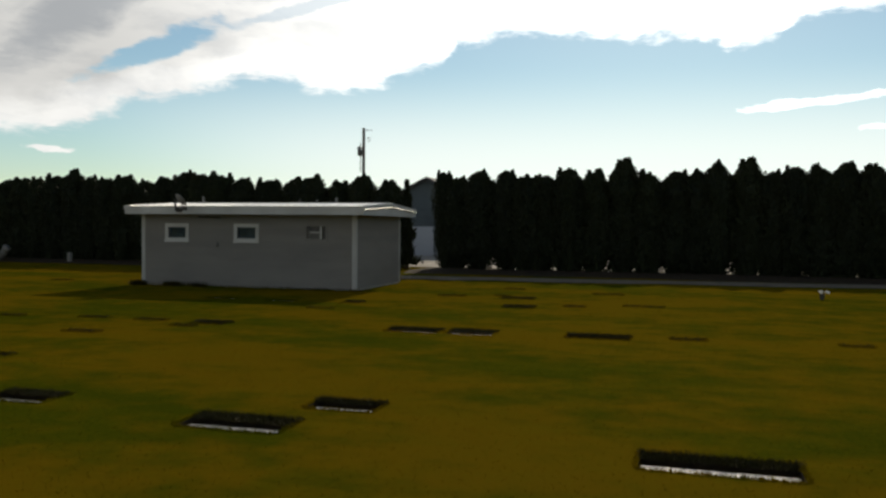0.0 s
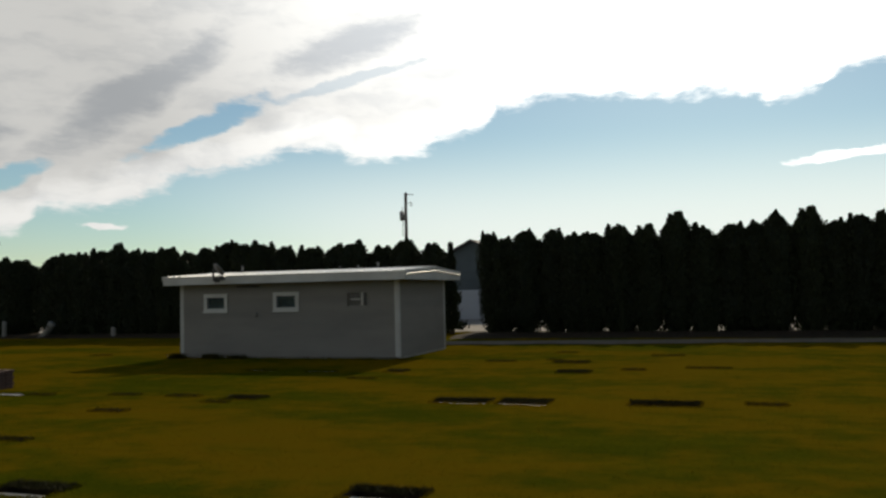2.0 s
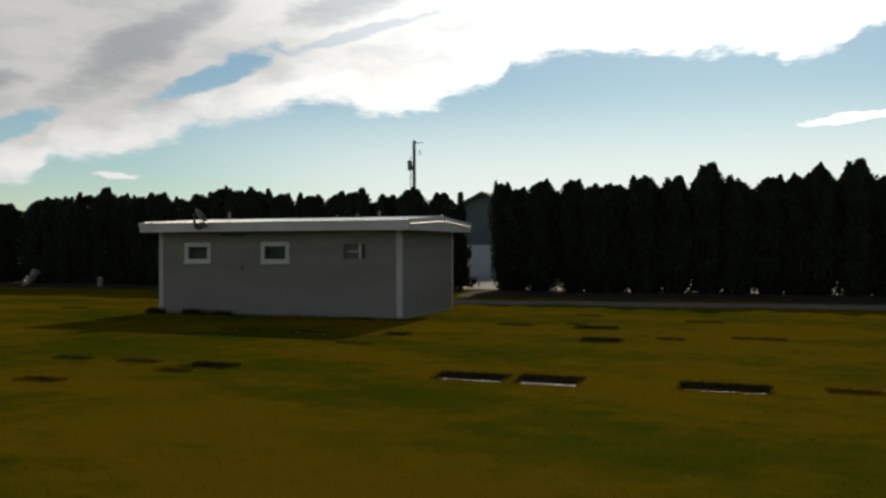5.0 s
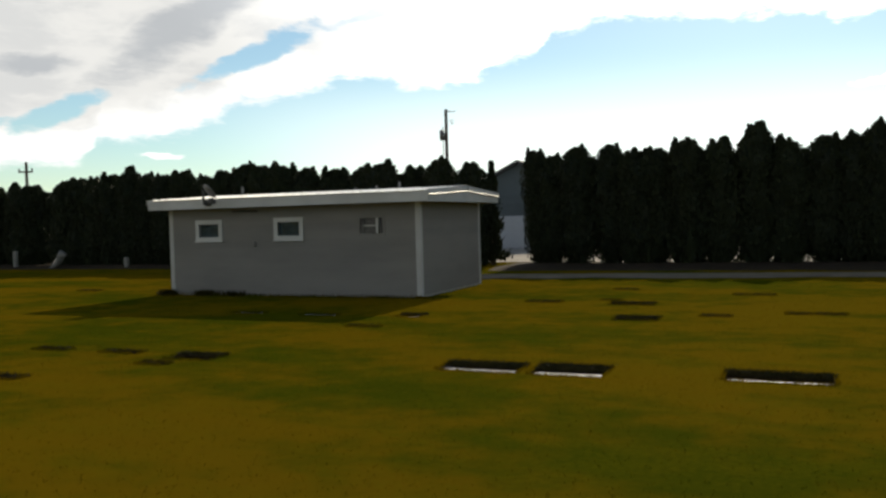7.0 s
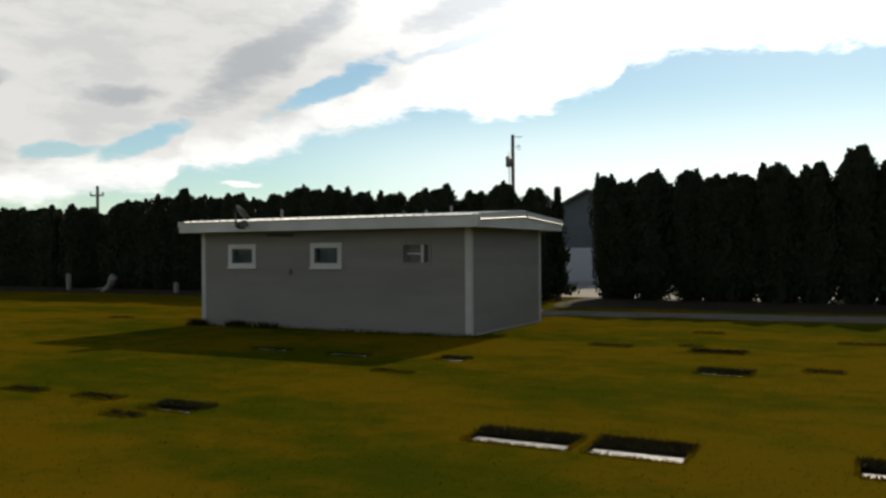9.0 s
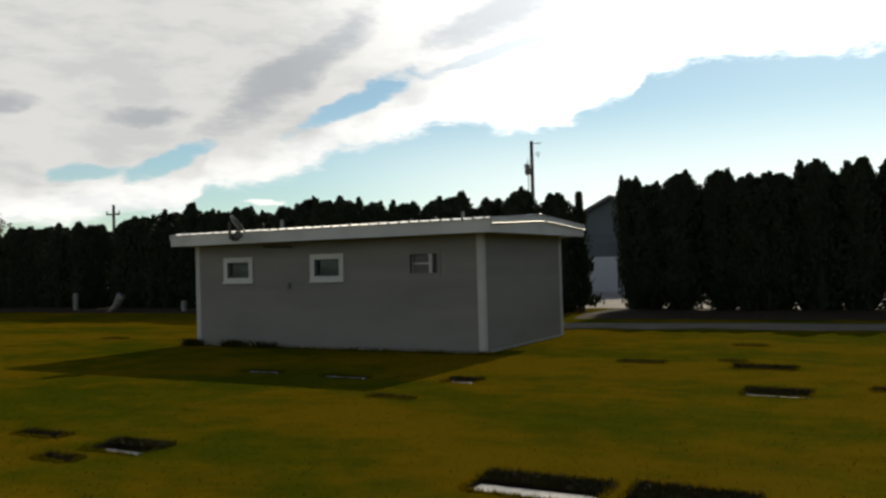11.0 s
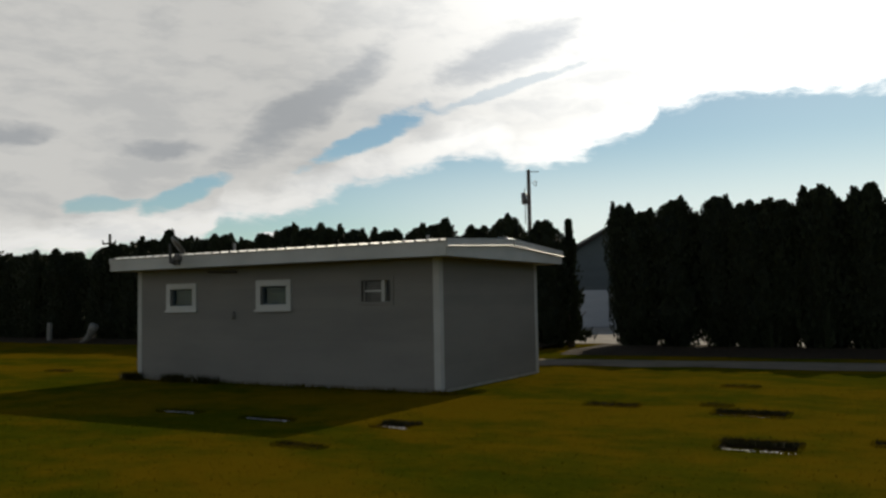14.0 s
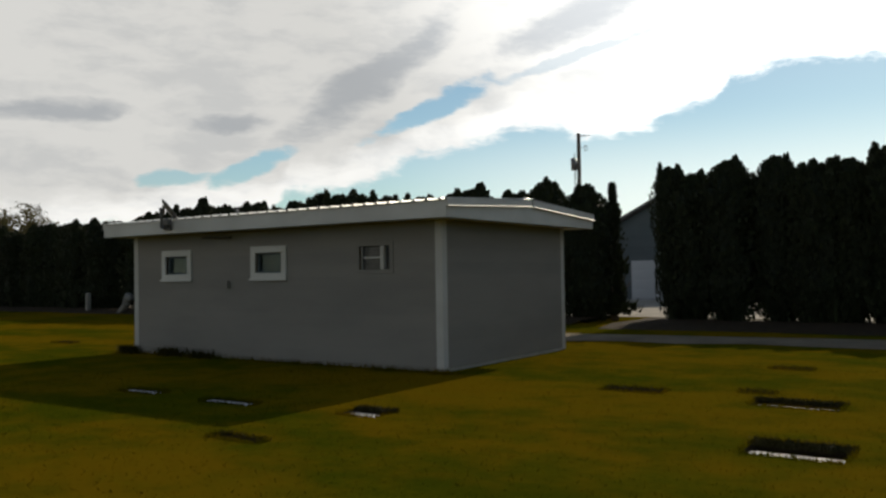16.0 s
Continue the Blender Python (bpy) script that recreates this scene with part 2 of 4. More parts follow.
SHED_PAINT = material("slate_blue_siding", (0.07, 0.09, 0.102), (0.055, 0.072, 0.082), (0.8, 30), 0.75, spread=0.15)
DOOR_PAINT = material("white_door_paint", (0.4, 0.42, 0.45), (0.33, 0.35, 0.38), (0.8, 40), 0.5, bump=0.08)
SHINGLE = material("grey_roofing", (0.1, 0.1, 0.105), (0.065, 0.065, 0.07), (1.5, 50), 0.9)
LAWN = lawn_material("autumn_lawn")
BLADE = lawn_material("grass_blades", True)
# near-black grass: the shade of its backlit side is in the colour
TUFT = material("shade_dark_tufts", (0.016, 0.017, 0.004), (0.032, 0.027, 0.006), (3, 60), 0.8, spec=0.1)
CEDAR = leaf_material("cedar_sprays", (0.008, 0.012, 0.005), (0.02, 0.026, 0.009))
BROADLEAF = leaf_material("autumn_leaves", (0.05, 0.05, 0.015), (0.13, 0.1, 0.03))
SEED_STEM = leaf_material("dry_stems", (0.07, 0.05, 0.02), (0.13, 0.1, 0.04))
# blue-grey lifted to carry the sky's reflection in the panes
BLIND = material("sky_tinted_blind", (0.085, 0.108, 0.12), (0.05, 0.066, 0.075), (4, 120), 0.9, spec=0.1)
GLASS = glass_material("window_glass")
FLAG_RED = material("faded_red_cloth", (0.4, 0.05, 0.05), (0.32, 0.045, 0.045), (3, 200), 0.9)
FLAG_BLUE = material("faded_blue_cloth", (0.04, 0.06, 0.18), (0.03, 0.045, 0.14), (3, 200), 0.9)
FLAG_WHITE = material("white_cloth", (0.75, 0.74, 0.72), (0.66, 0.65, 0.63), (3, 200), 0.9)
BRICK = material("dark_red_brick", (0.075, 0.04, 0.032), (0.05, 0.03, 0.025), (4, 60), 0.9, bump=0.6, spread=0.4)


# places of single things: x, y (and height)
FARPOLE = (-55.5, 37.2, 7.95)
FLAG = (-9.98, -4.73, 8.95)
PLANTER = (-6.7, -8.2)
POSTS = [(-26.5, 11.2, 0.85), (-19.6, 11.2, 0.5)]
LOG = (-23.4, 10.9)
ORNAMENT = (13.2, 2.2)


# ---- mesh helpers ----
def box(bm, x0, x1, y0, y1, z0, z1, bevel=0.0):
    """Adds a box, with its edges worn by bevel."""
    made = bmesh.ops.create_cube(bm, size=1.0)["verts"]
    m = Matrix.Translation(((x0 + x1) / 2, (y0 + y1) / 2, (z0 + z1) / 2)) @ Matrix.Diagonal((x1 - x0, y1 - y0, z1 - z0, 1))
    bmesh.ops.transform(bm, matrix=m, verts=made)
    if bevel:
        edges = list({e for v in made for e in v.link_edges})
        bmesh.ops.bevel(bm, geom=edges, offset=bevel, segments=1, affect="EDGES")
    return bm


def tube(bm, a, b, r0, r1=None, sides=12, caps=True):
    """Adds a tapered rod from a to b."""
    a, b = Vector(a), Vector(b)
    m = Matrix.Translation((a + b) / 2) @ (b - a).to_track_quat("Z", "Y").to_matrix().to_4x4()
    bmesh.ops.create_cone(bm, cap_ends=caps, segments=sides, radius1=r0, radius2=r0 if r1 is None else r1, depth=(b - a).length, matrix=m)
    return bm


def mesh_of(name, bm, mat, smooth=False):
    me = bpy.data.meshes.new(name)
    bmesh.ops.recalc_face_normals(bm, faces=bm.faces)
    bm.to_mesh(me)
    bm.free()
    me.materials.append(mat)
    if smooth:
        for p in me.polygons:
            p.use_smooth = True
    return me


def part(name, bm, mat, parent, label="", smooth=False):
    ob = new(name, mesh_of(name, bm, mat, smooth))
    ob.parent = parent
    return tagged(ob, label=label)


def piece(name, me, parent):
    """A piece on shared or own mesh data."""
    ob = new(name, me)
    ob.parent = parent
    return ob


def raw(name, verts, faces, mat):
    me = bpy.data.meshes.new(name)
    me.from_pydata(verts, [], faces)
    me.materials.append(mat)
    return me


def bm_new():
    return bmesh.new()


# ---- ground ----
# sunken grave markers: left edge, right edge, near edge, far edge, how far the slab lies below the lawn, how open it is:
# 1 clear of grass at its front, 0 overgrown, 2 flush and bare
ROWS = [
    (9.02, 10.32, -16.25, -15.75, 0.05, 1),
    (5.42, 6.2, -15.0, -14.53, 0.05, 1),
    (4.55, 5.66, -16.12, -15.55, 0.05, 1),
    (1.75, 2.56, -15.7, -15.2, 0.055, 1),
    (-1, -0.28, -13.18, -12.98, 0.075, 0),
    (4.0, 5.02, -8.52, -7.95, 0.03, 1),
    (5.18, 6.05, -8.52, -7.85, 0.03, 1),
    (7.38, 8.5, -8.34, -7.78, 0.04, 1),
    (-2.84, -2.2, -8.51, -8.31, 0.075, 0),
    (-1.52, -0.82, -8.48, -8.28, 0.075, 0),
    (-0.1, 0.66, -8.7, -8.25, 0.06, 1),
    (-0.2, 0.3, -9.16, -8.99, 0.06, 0),
    (-1.55, -0.88, -10.52, -10.29, 0.075, 0),
    (9.2, 9.8, -7.98, -7.75, 0.06, 0),
    (12, 12.5, -7.89, -7.71, 0.06, 0),
    (5.15, 5.92, -3.32, -2.75, 0.038, 1),
    (6.57, 7.08, -2.55, -2.25, 0.075, 0),
    (8, 8.95, -1.97, -1.73, 0.07, 0),
    (2.72, 3.47, -0.52, -0.20, 0.075, 0),
    (4.6, 5.5, -0.84, -0.42, 0.035, 1),
    (4.26, 4.66, 0.01, 0.19, 0.06, 0),
    (4.04, 4.6, 2.62, 2.85, 0.06, 0),
    (6.9, 7.75, 1.54, 1.81, 0.06, 0),
    (-2.78, -2.05, -3.55, -3.32, 0.008, 2),
    (-1.08, -0.28, -3.62, -3.4, 0.008, 2),
    (1.0, 1.5, -3.5, -3.1, 0.028, 1),
    (0.77, 1.41, -5.05, -4.90, 0.06, 0),
    (-11.6, -10.85, 0.72, 0.95, 0.06, 0),
    (-5.5, -4.76, -8.95, -8.6, 0.006, 2),
    (-4.68, -4.08, -8.80, -8.63, 0.06, 0),
]


def build_ground():
    """One lawn sheet to the horizon, cut open over each sunken marker."""
    xs = {-1500.0, -400.0, 400.0, 1500.0} | {round(v, 3) for p in ROWS for v in p[:2]} | {float(v) for v in range(-70, 71, 2)}
    ys = {-1500.0, -400.0, 400.0, 1500.0} | {round(v, 3) for p in ROWS for v in p[2:4]} | {float(v) for v in range(-50, 71, 2)}
    xs, ys = sorted(xs), sorted(ys)
    verts = [(x, y, 0.0) for y in ys for x in xs]
    w, faces = len(xs), []
    for j in range(len(ys) - 1):
        for i in range(w - 1):
            cx, cy = (xs[i] + xs[i + 1]) / 2, (ys[j] + ys[j + 1]) / 2
            if not any(p[0] < cx < p[1] and p[2] < cy < p[3] for p in ROWS):
                faces.append((j * w + i, j * w + i + 1, (j + 1) * w + i + 1, (j + 1) * w + i))
    sheet = tagged(new("ground", raw("ground", verts, faces, LAWN)), "yellowing autumn lawn with sunken flush grave markers", "lawn", kind="structure")
    for x0, x1, y0, y1, d, bare in ROWS:
        d += 0.05
        v = [(x0, y0, 0), (x1, y0, 0), (x1, y1, 0), (x0, y1, 0), (x0, y0, -d), (x1, y0, -d), (x1, y1, -d), (x0, y1, -d)]
        f = [(0, 1, 5, 4), (1, 2, 6, 5), (2, 3, 7, 6), (3, 0, 4, 7), (4, 5, 6, 7)]
        piece("pit", raw("pit", v, f, SOIL), sheet)
    return sheet


def grave_marker(x0, x1, y0, y1, d, bare):
    """A flush granite slab in its pit, with a rock-cut rim and a raised panel."""
    deep = min(0.3, y1 - y0 - 0.03)
    ya, yb = y0 + 0.012, y0 + deep
    bm = box(bm_new(), x0 + 0.012, x1 - 0.012, ya, yb, -d - 0.07, -d, 0.008)
    slab = new("grave_marker", mesh_of("grave_marker", bm, GRANITE))
    bm = box(bm_new(), x0 + 0.09, x1 - 0.09, ya + 0.07, yb - 0.07, -d - 0.01, -d + 0.006, 0.003)
    part("panel", bm, GRANITE, slab)
    looks = ("overgrown granite flush grave marker sunk below the lawn", "pale granite flush grave marker sunk into the lawn", "bare pale granite marker lying flush with the lawn")
    return tagged(slab, looks[bare], "grave marker", "grave markers in the lawn")


ground = build_ground()
for row in ROWS:
    grave_marker(*row)


def strip(name, corners, z, mat, label, category, crown=0.02, slant=0.0):
    """A slightly crowned sheet of loose ground laid on the lawn."""
    (x0, y0), (x1, y1) = corners
    bm = bm_new()
    nx, ny = max(2, int((x1 - x0) / 1.2)), 6
    rng = random.Random(7)
    grid = [[bm.verts.new((x0 + (x1 - x0) * i / nx + rng.uniform(-0.1, 0.1), y0 + (y1 - y0) * j / ny + (rng.uniform(-0.25, 0.25) if j in (0, ny) else 0), z + (crown * math.sin(math.pi * j / ny) ** 0.6 * (0.8 + 0.4 * rng.random()) if 0 < j < ny else -0.015))) for i in range(nx + 1)] for j in range(ny + 1)]
    for v in bm.verts:
        v.co.y += slant * max(v.co.x, -6.0)
    for j in range(ny):
        for i in range(nx):
            bm.faces.new((grid[j][i], grid[j][i + 1], grid[j + 1][i + 1], grid[j + 1][i]))
    return tagged(new(name, mesh_of(name, bm, mat, True)), label, category, kind="structure")


LANE_SLANT = 0.1
strip("gravel_lane", ((-7.0, 6.1), (45, 7.9)), 0.02, GRAVEL, "pale grey gravel lane along the hedge", "path", 0.02, LANE_SLANT)
# front of this bed is dark soil laid over lawn as the hedge's shade
strip("hedge_bed", ((-1.7, 9.7), (40, 14.4)), 0.02, SOIL, "dark soil bed under the taller cedar row, widened to paint the hedge's shade", "soil", 0.09)
strip("hedge_bed", ((-45, 10.6), (-3.0, 14.4)), 0.02, SOIL, "dark soil bed under the cedar hedge", "soil", 0.12)
strip("gravel_yard", ((-60, 14.9), (60, 46.0)), 0.02, YARD, "sunlit pale gravel yard behind the hedge", "yard")


# ---- the building ----
LEN, WID, EAVE, TOP = 7.4, 4.06, 2.29, 2.535
RIDGE_Y, RIDGE_Z = 2.0, 2.66
# roof edges: left, right, front, back
RX0, RX1, RY0, RY1 = -LEN - 0.28, 0.43, -0.48, WID + 0.4


def openings():
    """Openings of the front wall: left, right, bottom, top."""
    return [(-6.42, -5.79, 1.535, 1.875), (-3.96, -3.32, 1.535, 1.885), (-1.59, -0.98, 1.56, 1.93)]


def cut_rows(lo, hi, z0, z1, holes):
    """Runs of a course from lo to hi that are free of the openings, with where they start and stop in height."""
    runs = [(lo, hi, z0, z1)]
    for x0, x1, b, t in holes:
        out = []
        for a, c, s, e in runs:
            if x1 <= a or x0 >= c or t <= s or b >= e:
                out.append((a, c, s, e))
                continue
            if a < x0:
                out.append((a, x0, s, e))
            if x1 < c:
                out.append((x1, c, s, e))
            if s < b:
                out.append((max(a, x0), min(c, x1), s, b))
            if t < e:
                out.append((max(a, x0), min(c, x1), t, e))
        runs = out
    return runs


def utility_building():
    b = tagged(new("utility_building"), "low grey-painted boarded utility building with white trim", "building")
    holes = openings()
    # footing
    bm = box(bm_new(), -LEN + 0.02, -0.02, 0.02, WID - 0.02, -0.1, 0.06)
    part("footing", bm, CONCRETE, b)
    # shells of the four walls, the front one open at its windows
    bm = bm_new()
    for x0, x1, z0, z1 in cut_rows(-LEN + 0.03, -0.03, 0.06, EAVE, holes):
        box(bm, x0, x1, 0.03, 0.15, z0, z1)
    part("front_wall", bm, SHEATH, b)
    part("back_wall", box(bm_new(), -LEN + 0.03, -0.03, WID - 0.15, WID - 0.03, 0.06, EAVE), SHEATH, b)
    part("end_wall", box(bm_new(), -0.15, -0.03, 0.15, WID - 0.15, 0.06, EAVE), SHEATH, b)
    part("end_wall", box(bm_new(), -LEN + 0.03, -LEN + 0.15, 0.15, WID - 0.15, 0.06, EAVE), SHEATH, b)
    part("inner_floor", box(bm_new(), -LEN + 0.15, -0.15, 0.15, WID - 0.15, 0.06, 0.1), CONCRETE, b)
    part("partition", box(bm_new(), -LEN + 0.16, -0.16, 1.9, 2.0, 0.1, EAVE - 0.02), INSIDE, b)
    # corner boards
    cw, ct = 0.13, 0.035
    for sx in (-LEN, 0.0):
        for sy in (0.0, WID):
            bm = bm_new()
            ix, iy = (1 if sx < -1 else -1), (1 if sy < 1 else -1)
            ox, oy = sx - ix * ct * 0.4, sy - iy * ct * 0.4
            box(bm, min(ox, ox + ix * cw), max(ox, ox + ix * cw), min(oy, oy + iy * ct), max(oy, oy + iy * ct), 0.02, EAVE - 0.003, 0.004)
            box(bm, min(ox, ox + ix * ct), max(ox, ox + ix * ct), min(oy + iy * ct, oy + iy * cw), max(oy + iy * ct, oy + iy * cw), 0.02, EAVE - 0.003, 0.004)
            part("corner_board", bm, BOARD, b, "pale grey painted corner board")
    # windows
    for x0, x1, z0, z1 in holes[:2]:
        fr = bm_new()
        t = 0.115
        box(fr, x0 - t, x1 + t, -0.035, 0.03, z1, z1 + t, 0.005)
        box(fr, x0 - t, x1 + t, -0.035, 0.03, z0 - t, z0, 0.005)
        box(fr, x0 - t, x0, -0.035, 0.03, z0, z1, 0.005)
        box(fr, x1, x1 + t, -0.035, 0.03, z0, z1, 0.005)
        win = part("window", fr, WHITE, b, "small square window with a wide white frame")
        part("sill", box(bm_new(), x0 - t - 0.02, x1 + t + 0.02, -0.06, -0.036, z0 - t - 0.02, z0 - t + 0.02, 0.004), WHITE, win)
        sash = bm_new()
        s = 0.035
        box(sash, x0, x1, 0.05, 0.09, z1 - s, z1)
        box(sash, x0, x1, 0.05, 0.09, z0, z0 + s)
        box(sash, x0, x0 + s, 0.05, 0.09, z0 + s, z1 - s)
        box(sash, x1 - s, x1, 0.05, 0.09, z0 + s, z1 - s)
        part("sash", sash, BLIND, win, "dark sash")
        pane = part("pane", box(bm_new(), x0 + s, x1 - s, 0.065, 0.071, z0 + s, z1 - s), GLASS, win)
        pane.visible_shadow = False
        # blind added to darken the pane; reflected sky is in its colour
        part("blind", box(bm_new(), x0 + 0.005, x1 - 0.005, 0.12, 0.135, z0 + 0.005, z1 - 0.005), BLIND, win, "added dark blind, its blue-grey lifted for sky reflected in the pane")
    # air conditioner through the wall
    x0, x1, z0, z1 = holes[2]
    fr = bm_new()
    t = 0.07
    box(fr, x0 - t, x1 + t, -0.02, 0.03, z1, z1 + t, 0.004)
    box(fr, x0 - t, x1 + t, -0.02, 0.03, z0 - t, z0, 0.004)
    box(fr, x0 - t, x0, -0.02, 0.03, z0, z1, 0.004)
    box(fr, x1, x1 + t, -0.02, 0.03, z0, z1, 0.004)
    ac = part("air_conditioner", fr, SIDING, b, "through-wall air conditioner with dark louvres")
    part("back_plate", box(bm_new(), x0, x1, 0.07, 0.14, z0, z1), DARK_PAINT, ac)
    part("bar", box(bm_new(), x0 + 0.42, x0 + 0.49, -0.012, 0.07, z0, z1, 0.004), BOARD, ac, "pale upright bar")
    part("bar", box(bm_new(), x0 + 0.07, x0 + 0.42, -0.01, 0.04, z0 + 0.17, z0 + 0.2, 0.003), WHITE, ac)
    part("bar", box(bm_new(), x0 + 0.04, x0 + 0.065, -0.012, 0.07, z0, z1, 0.003), STEEL, ac)
    lou = mesh_of("louvre", box(bm_new(), x0 + 0.07, x0 + 0.42, 0.02, 0.05, -0.006, 0.006), STEEL)
    for k in range(9):
        o = piece("louvre", lou, ac)
        o.location = (0, 0, z0 + 0.03 + k * 0.037)
    # soffit, ceiling deck and roof
    part("soffit", box(bm_new(), RX0 + 0.02, RX1 - 0.02, RY0 + 0.02, RY1 - 0.02, EAVE, EAVE + 0.02), WHITE, b, "white boarded soffit")
    part("fascia", box(bm_new(), RX0, RX1, RY0 - 0.025, RY0 + 0.02, EAVE - 0.01, TOP - 0.015, 0.004), WHITE, b, "white front fascia board")
    part("fascia", box(bm_new(), RX0, RX1, RY1 - 0.02, RY1 + 0.025, EAVE - 0.01, TOP - 0.015, 0.004), WHITE, b, "white rear fascia board")
    y0, y1 = RY0 + 0.021, RY1 - 0.021
    for x, side in ((RX1, 1), (RX0, -1)):
        bm = bm_new()
        outline = [(y0, EAVE - 0.01), (y1, EAVE - 0.01), (y1, TOP - 0.02), (RIDGE_Y, RIDGE_Z - 0.02), (y0, TOP - 0.02)]
        va = [bm.verts.new((x - side * 0.04, y, z)) for y, z in outline]
        vb = [bm.verts.new((x, y, z)) for y, z in outline]
        bm.faces.new(va)
        bm.faces.new(list(reversed(vb)))
        for i in range(5):
            bm.faces.new((va[i], va[(i + 1) % 5], vb[(i + 1) % 5], vb[i]))
        part("gable_board", bm, WHITE, b, "white tapered gable fascia")
        # folded metal rake trim, its lower lip turned out
        for (ya, za), (yb, zb) in (((y0 - 0.045, TOP), (RIDGE_Y - 0.02, RIDGE_Z)), ((RIDGE_Y + 0.06, RIDGE_Z - 0.006), (y1 + 0.045, TOP))):
            bm = bm_new()
            ring = [(0.0, 0.012), (0.03, 0.012), (0.03, -0.085), (0.052, -0.1), (0.05, -0.106), (0.012, -0.1), (0.004, -0.09), (0.004, 0.0)]
            a = [bm.verts.new((x + side * dx, ya, za + dz)) for dx, dz in ring]
            c = [bm.verts.new((x + side * dx, yb, zb + dz)) for dx, dz in ring]
            for i in range(len(ring)):
                bm.faces.new((a[i], a[(i + 1) % len(ring)], c[(i + 1) % len(ring)], c[i]))
            bm.faces.new(a)
            bm.faces.new(list(reversed(c)))
            part("rake_trim", bm, WHITE, b, "folded white rake trim with a turned-out lip")
    # ribbed roof sheets: one profile swept over both slopes
    for ya, za, yb, zb in ((RY0 - 0.06, TOP - 0.002, RIDGE_Y, RIDGE_Z + 0.012), (RY1 + 0.06, TOP - 0.002, RIDGE_Y, RIDGE_Z + 0.012)):
        bm = bm_new()
        prof, x = [], RX0
        while x < RX1 - 0.05:
            prof += [(x, 0.0), (x + 0.165, 0.0), (x + 0.18, 0.026), (x + 0.215, 0.026)]
            x += 0.23
        prof = [(min(px, RX1), pz) for px, pz in prof]
        lines = []
        for (yy, zz), low in (((ya, za), 0.0), ((yb, zb), 0.0), ((yb, zb), -0.008), ((ya, za), -0.008)):
            lines.append([bm.verts.new((px, yy, zz + pz + low)) for px, pz in prof])
        for r in range(4):
            l0, l1 = lines[r], lines[(r + 1) % 4]
            for i in range(len(prof) - 1):
                bm.faces.new((l0[i], l0[i + 1], l1[i + 1], l1[i]))
        part("roof_sheet", bm, ROOF, b, "pale ribbed metal roof sheet")
    bm = bm_new()
    box(bm, RX0, RX1 - 0.02, RIDGE_Y - 0.14, RIDGE_Y + 0.14, RIDGE_Z + 0.03, RIDGE_Z + 0.045, 0.004)
    part("ridge_cap", bm, ROOF, b)
    # vent pipes through the roof
    for px, py, h in ((-6.1, 1.5, 0.26), (-1.7, 2.5, 0.26), (-2.4, 2.5, 0.18), (-3.1, 2.6, 0.18)):
        z = TOP + (RIDGE_Z - TOP) * (1 - abs(py - RIDGE_Y) / (RIDGE_Y - RY0))
        bm = tube(bm_new(), (px, py, z - 0.05), (px, py, z + h), 0.035)
        tube(bm, (px, py, z - 0.02), (px, py, z + 0.06), 0.08, 0.04)
        part("vent_pipe", bm, STEEL, b, smooth=False)
    # thin dark tube under the eave and an outlet box on the wall
    part("thin_tube", tube(bm_new(), (-5.3, -0.06, 2.2), (-4.55, -0.06, 2.18), 0.026, None, 8), DARK_PAINT, b, "thin dark tube under the eave")
    outlet = part("outlet_box", box(bm_new(), -4.72, -4.63, -0.06, -0.005, 1.27, 1.41, 0.012), SIDING, b, "painted outlet box")
    part("outlet_cover", box(bm_new(), -4.705, -4.645, -0.07, -0.061, 1.29, 1.39, 0.004), SIDING, outlet)
    # clapboards
    course = 0.2
    k = 0
    while 0.05 + k * course < EAVE - 0.01:
        z0, z1 = 0.05 + k * course, min(0.05 + (k + 1) * course, EAVE - 0.004)
        for xa, xb, za, zb in cut_rows(-LEN + 0.1, -0.1, z0, z1, holes):
            piece("clapboard", clapboard(xa, xb, za, zb, z0, course, "front"), b)
        for kind, lo, hi in (("back", -LEN + 0.1, -0.1), ("right", 0.1, WID - 0.1), ("left", 0.1, WID - 0.1)):
            piece("clapboard", clapboard(lo, hi, z0, z1, z0, course, kind), b)
        k += 1
    return b


def clapboard(a, b, z0, z1, base, course, kind):
    """One lapped board: thick at its lower edge, thin at its top."""
    def out(z):
        return 0.003 + 0.003 * (1 - (z - base) / course)
    prof = [(0.03, z0), (-out(z0), z0), (-out(z1), z1), (0.03, z1)]
    place = {"front": lambda s, o, z: (s, o, z), "back": lambda s, o, z: (s, WID - o, z), "right": lambda s, o, z: (-o, s, z), "left": lambda s, o, z: (-LEN + o, s, z)}[kind]
    v = [place(s, o, z) for s in (a, b) for o, z in prof]
    f = [(0, 1, 2, 3), (7, 6, 5, 4), (0, 4, 5, 1), (1, 5, 6, 2), (2, 6, 7, 3), (3, 7, 4, 0)]
    if kind in ("back", "right"):
        f = [tuple(reversed(q)) for q in f]
    return raw("clapboard", v, f, SIDING)


utility_building()


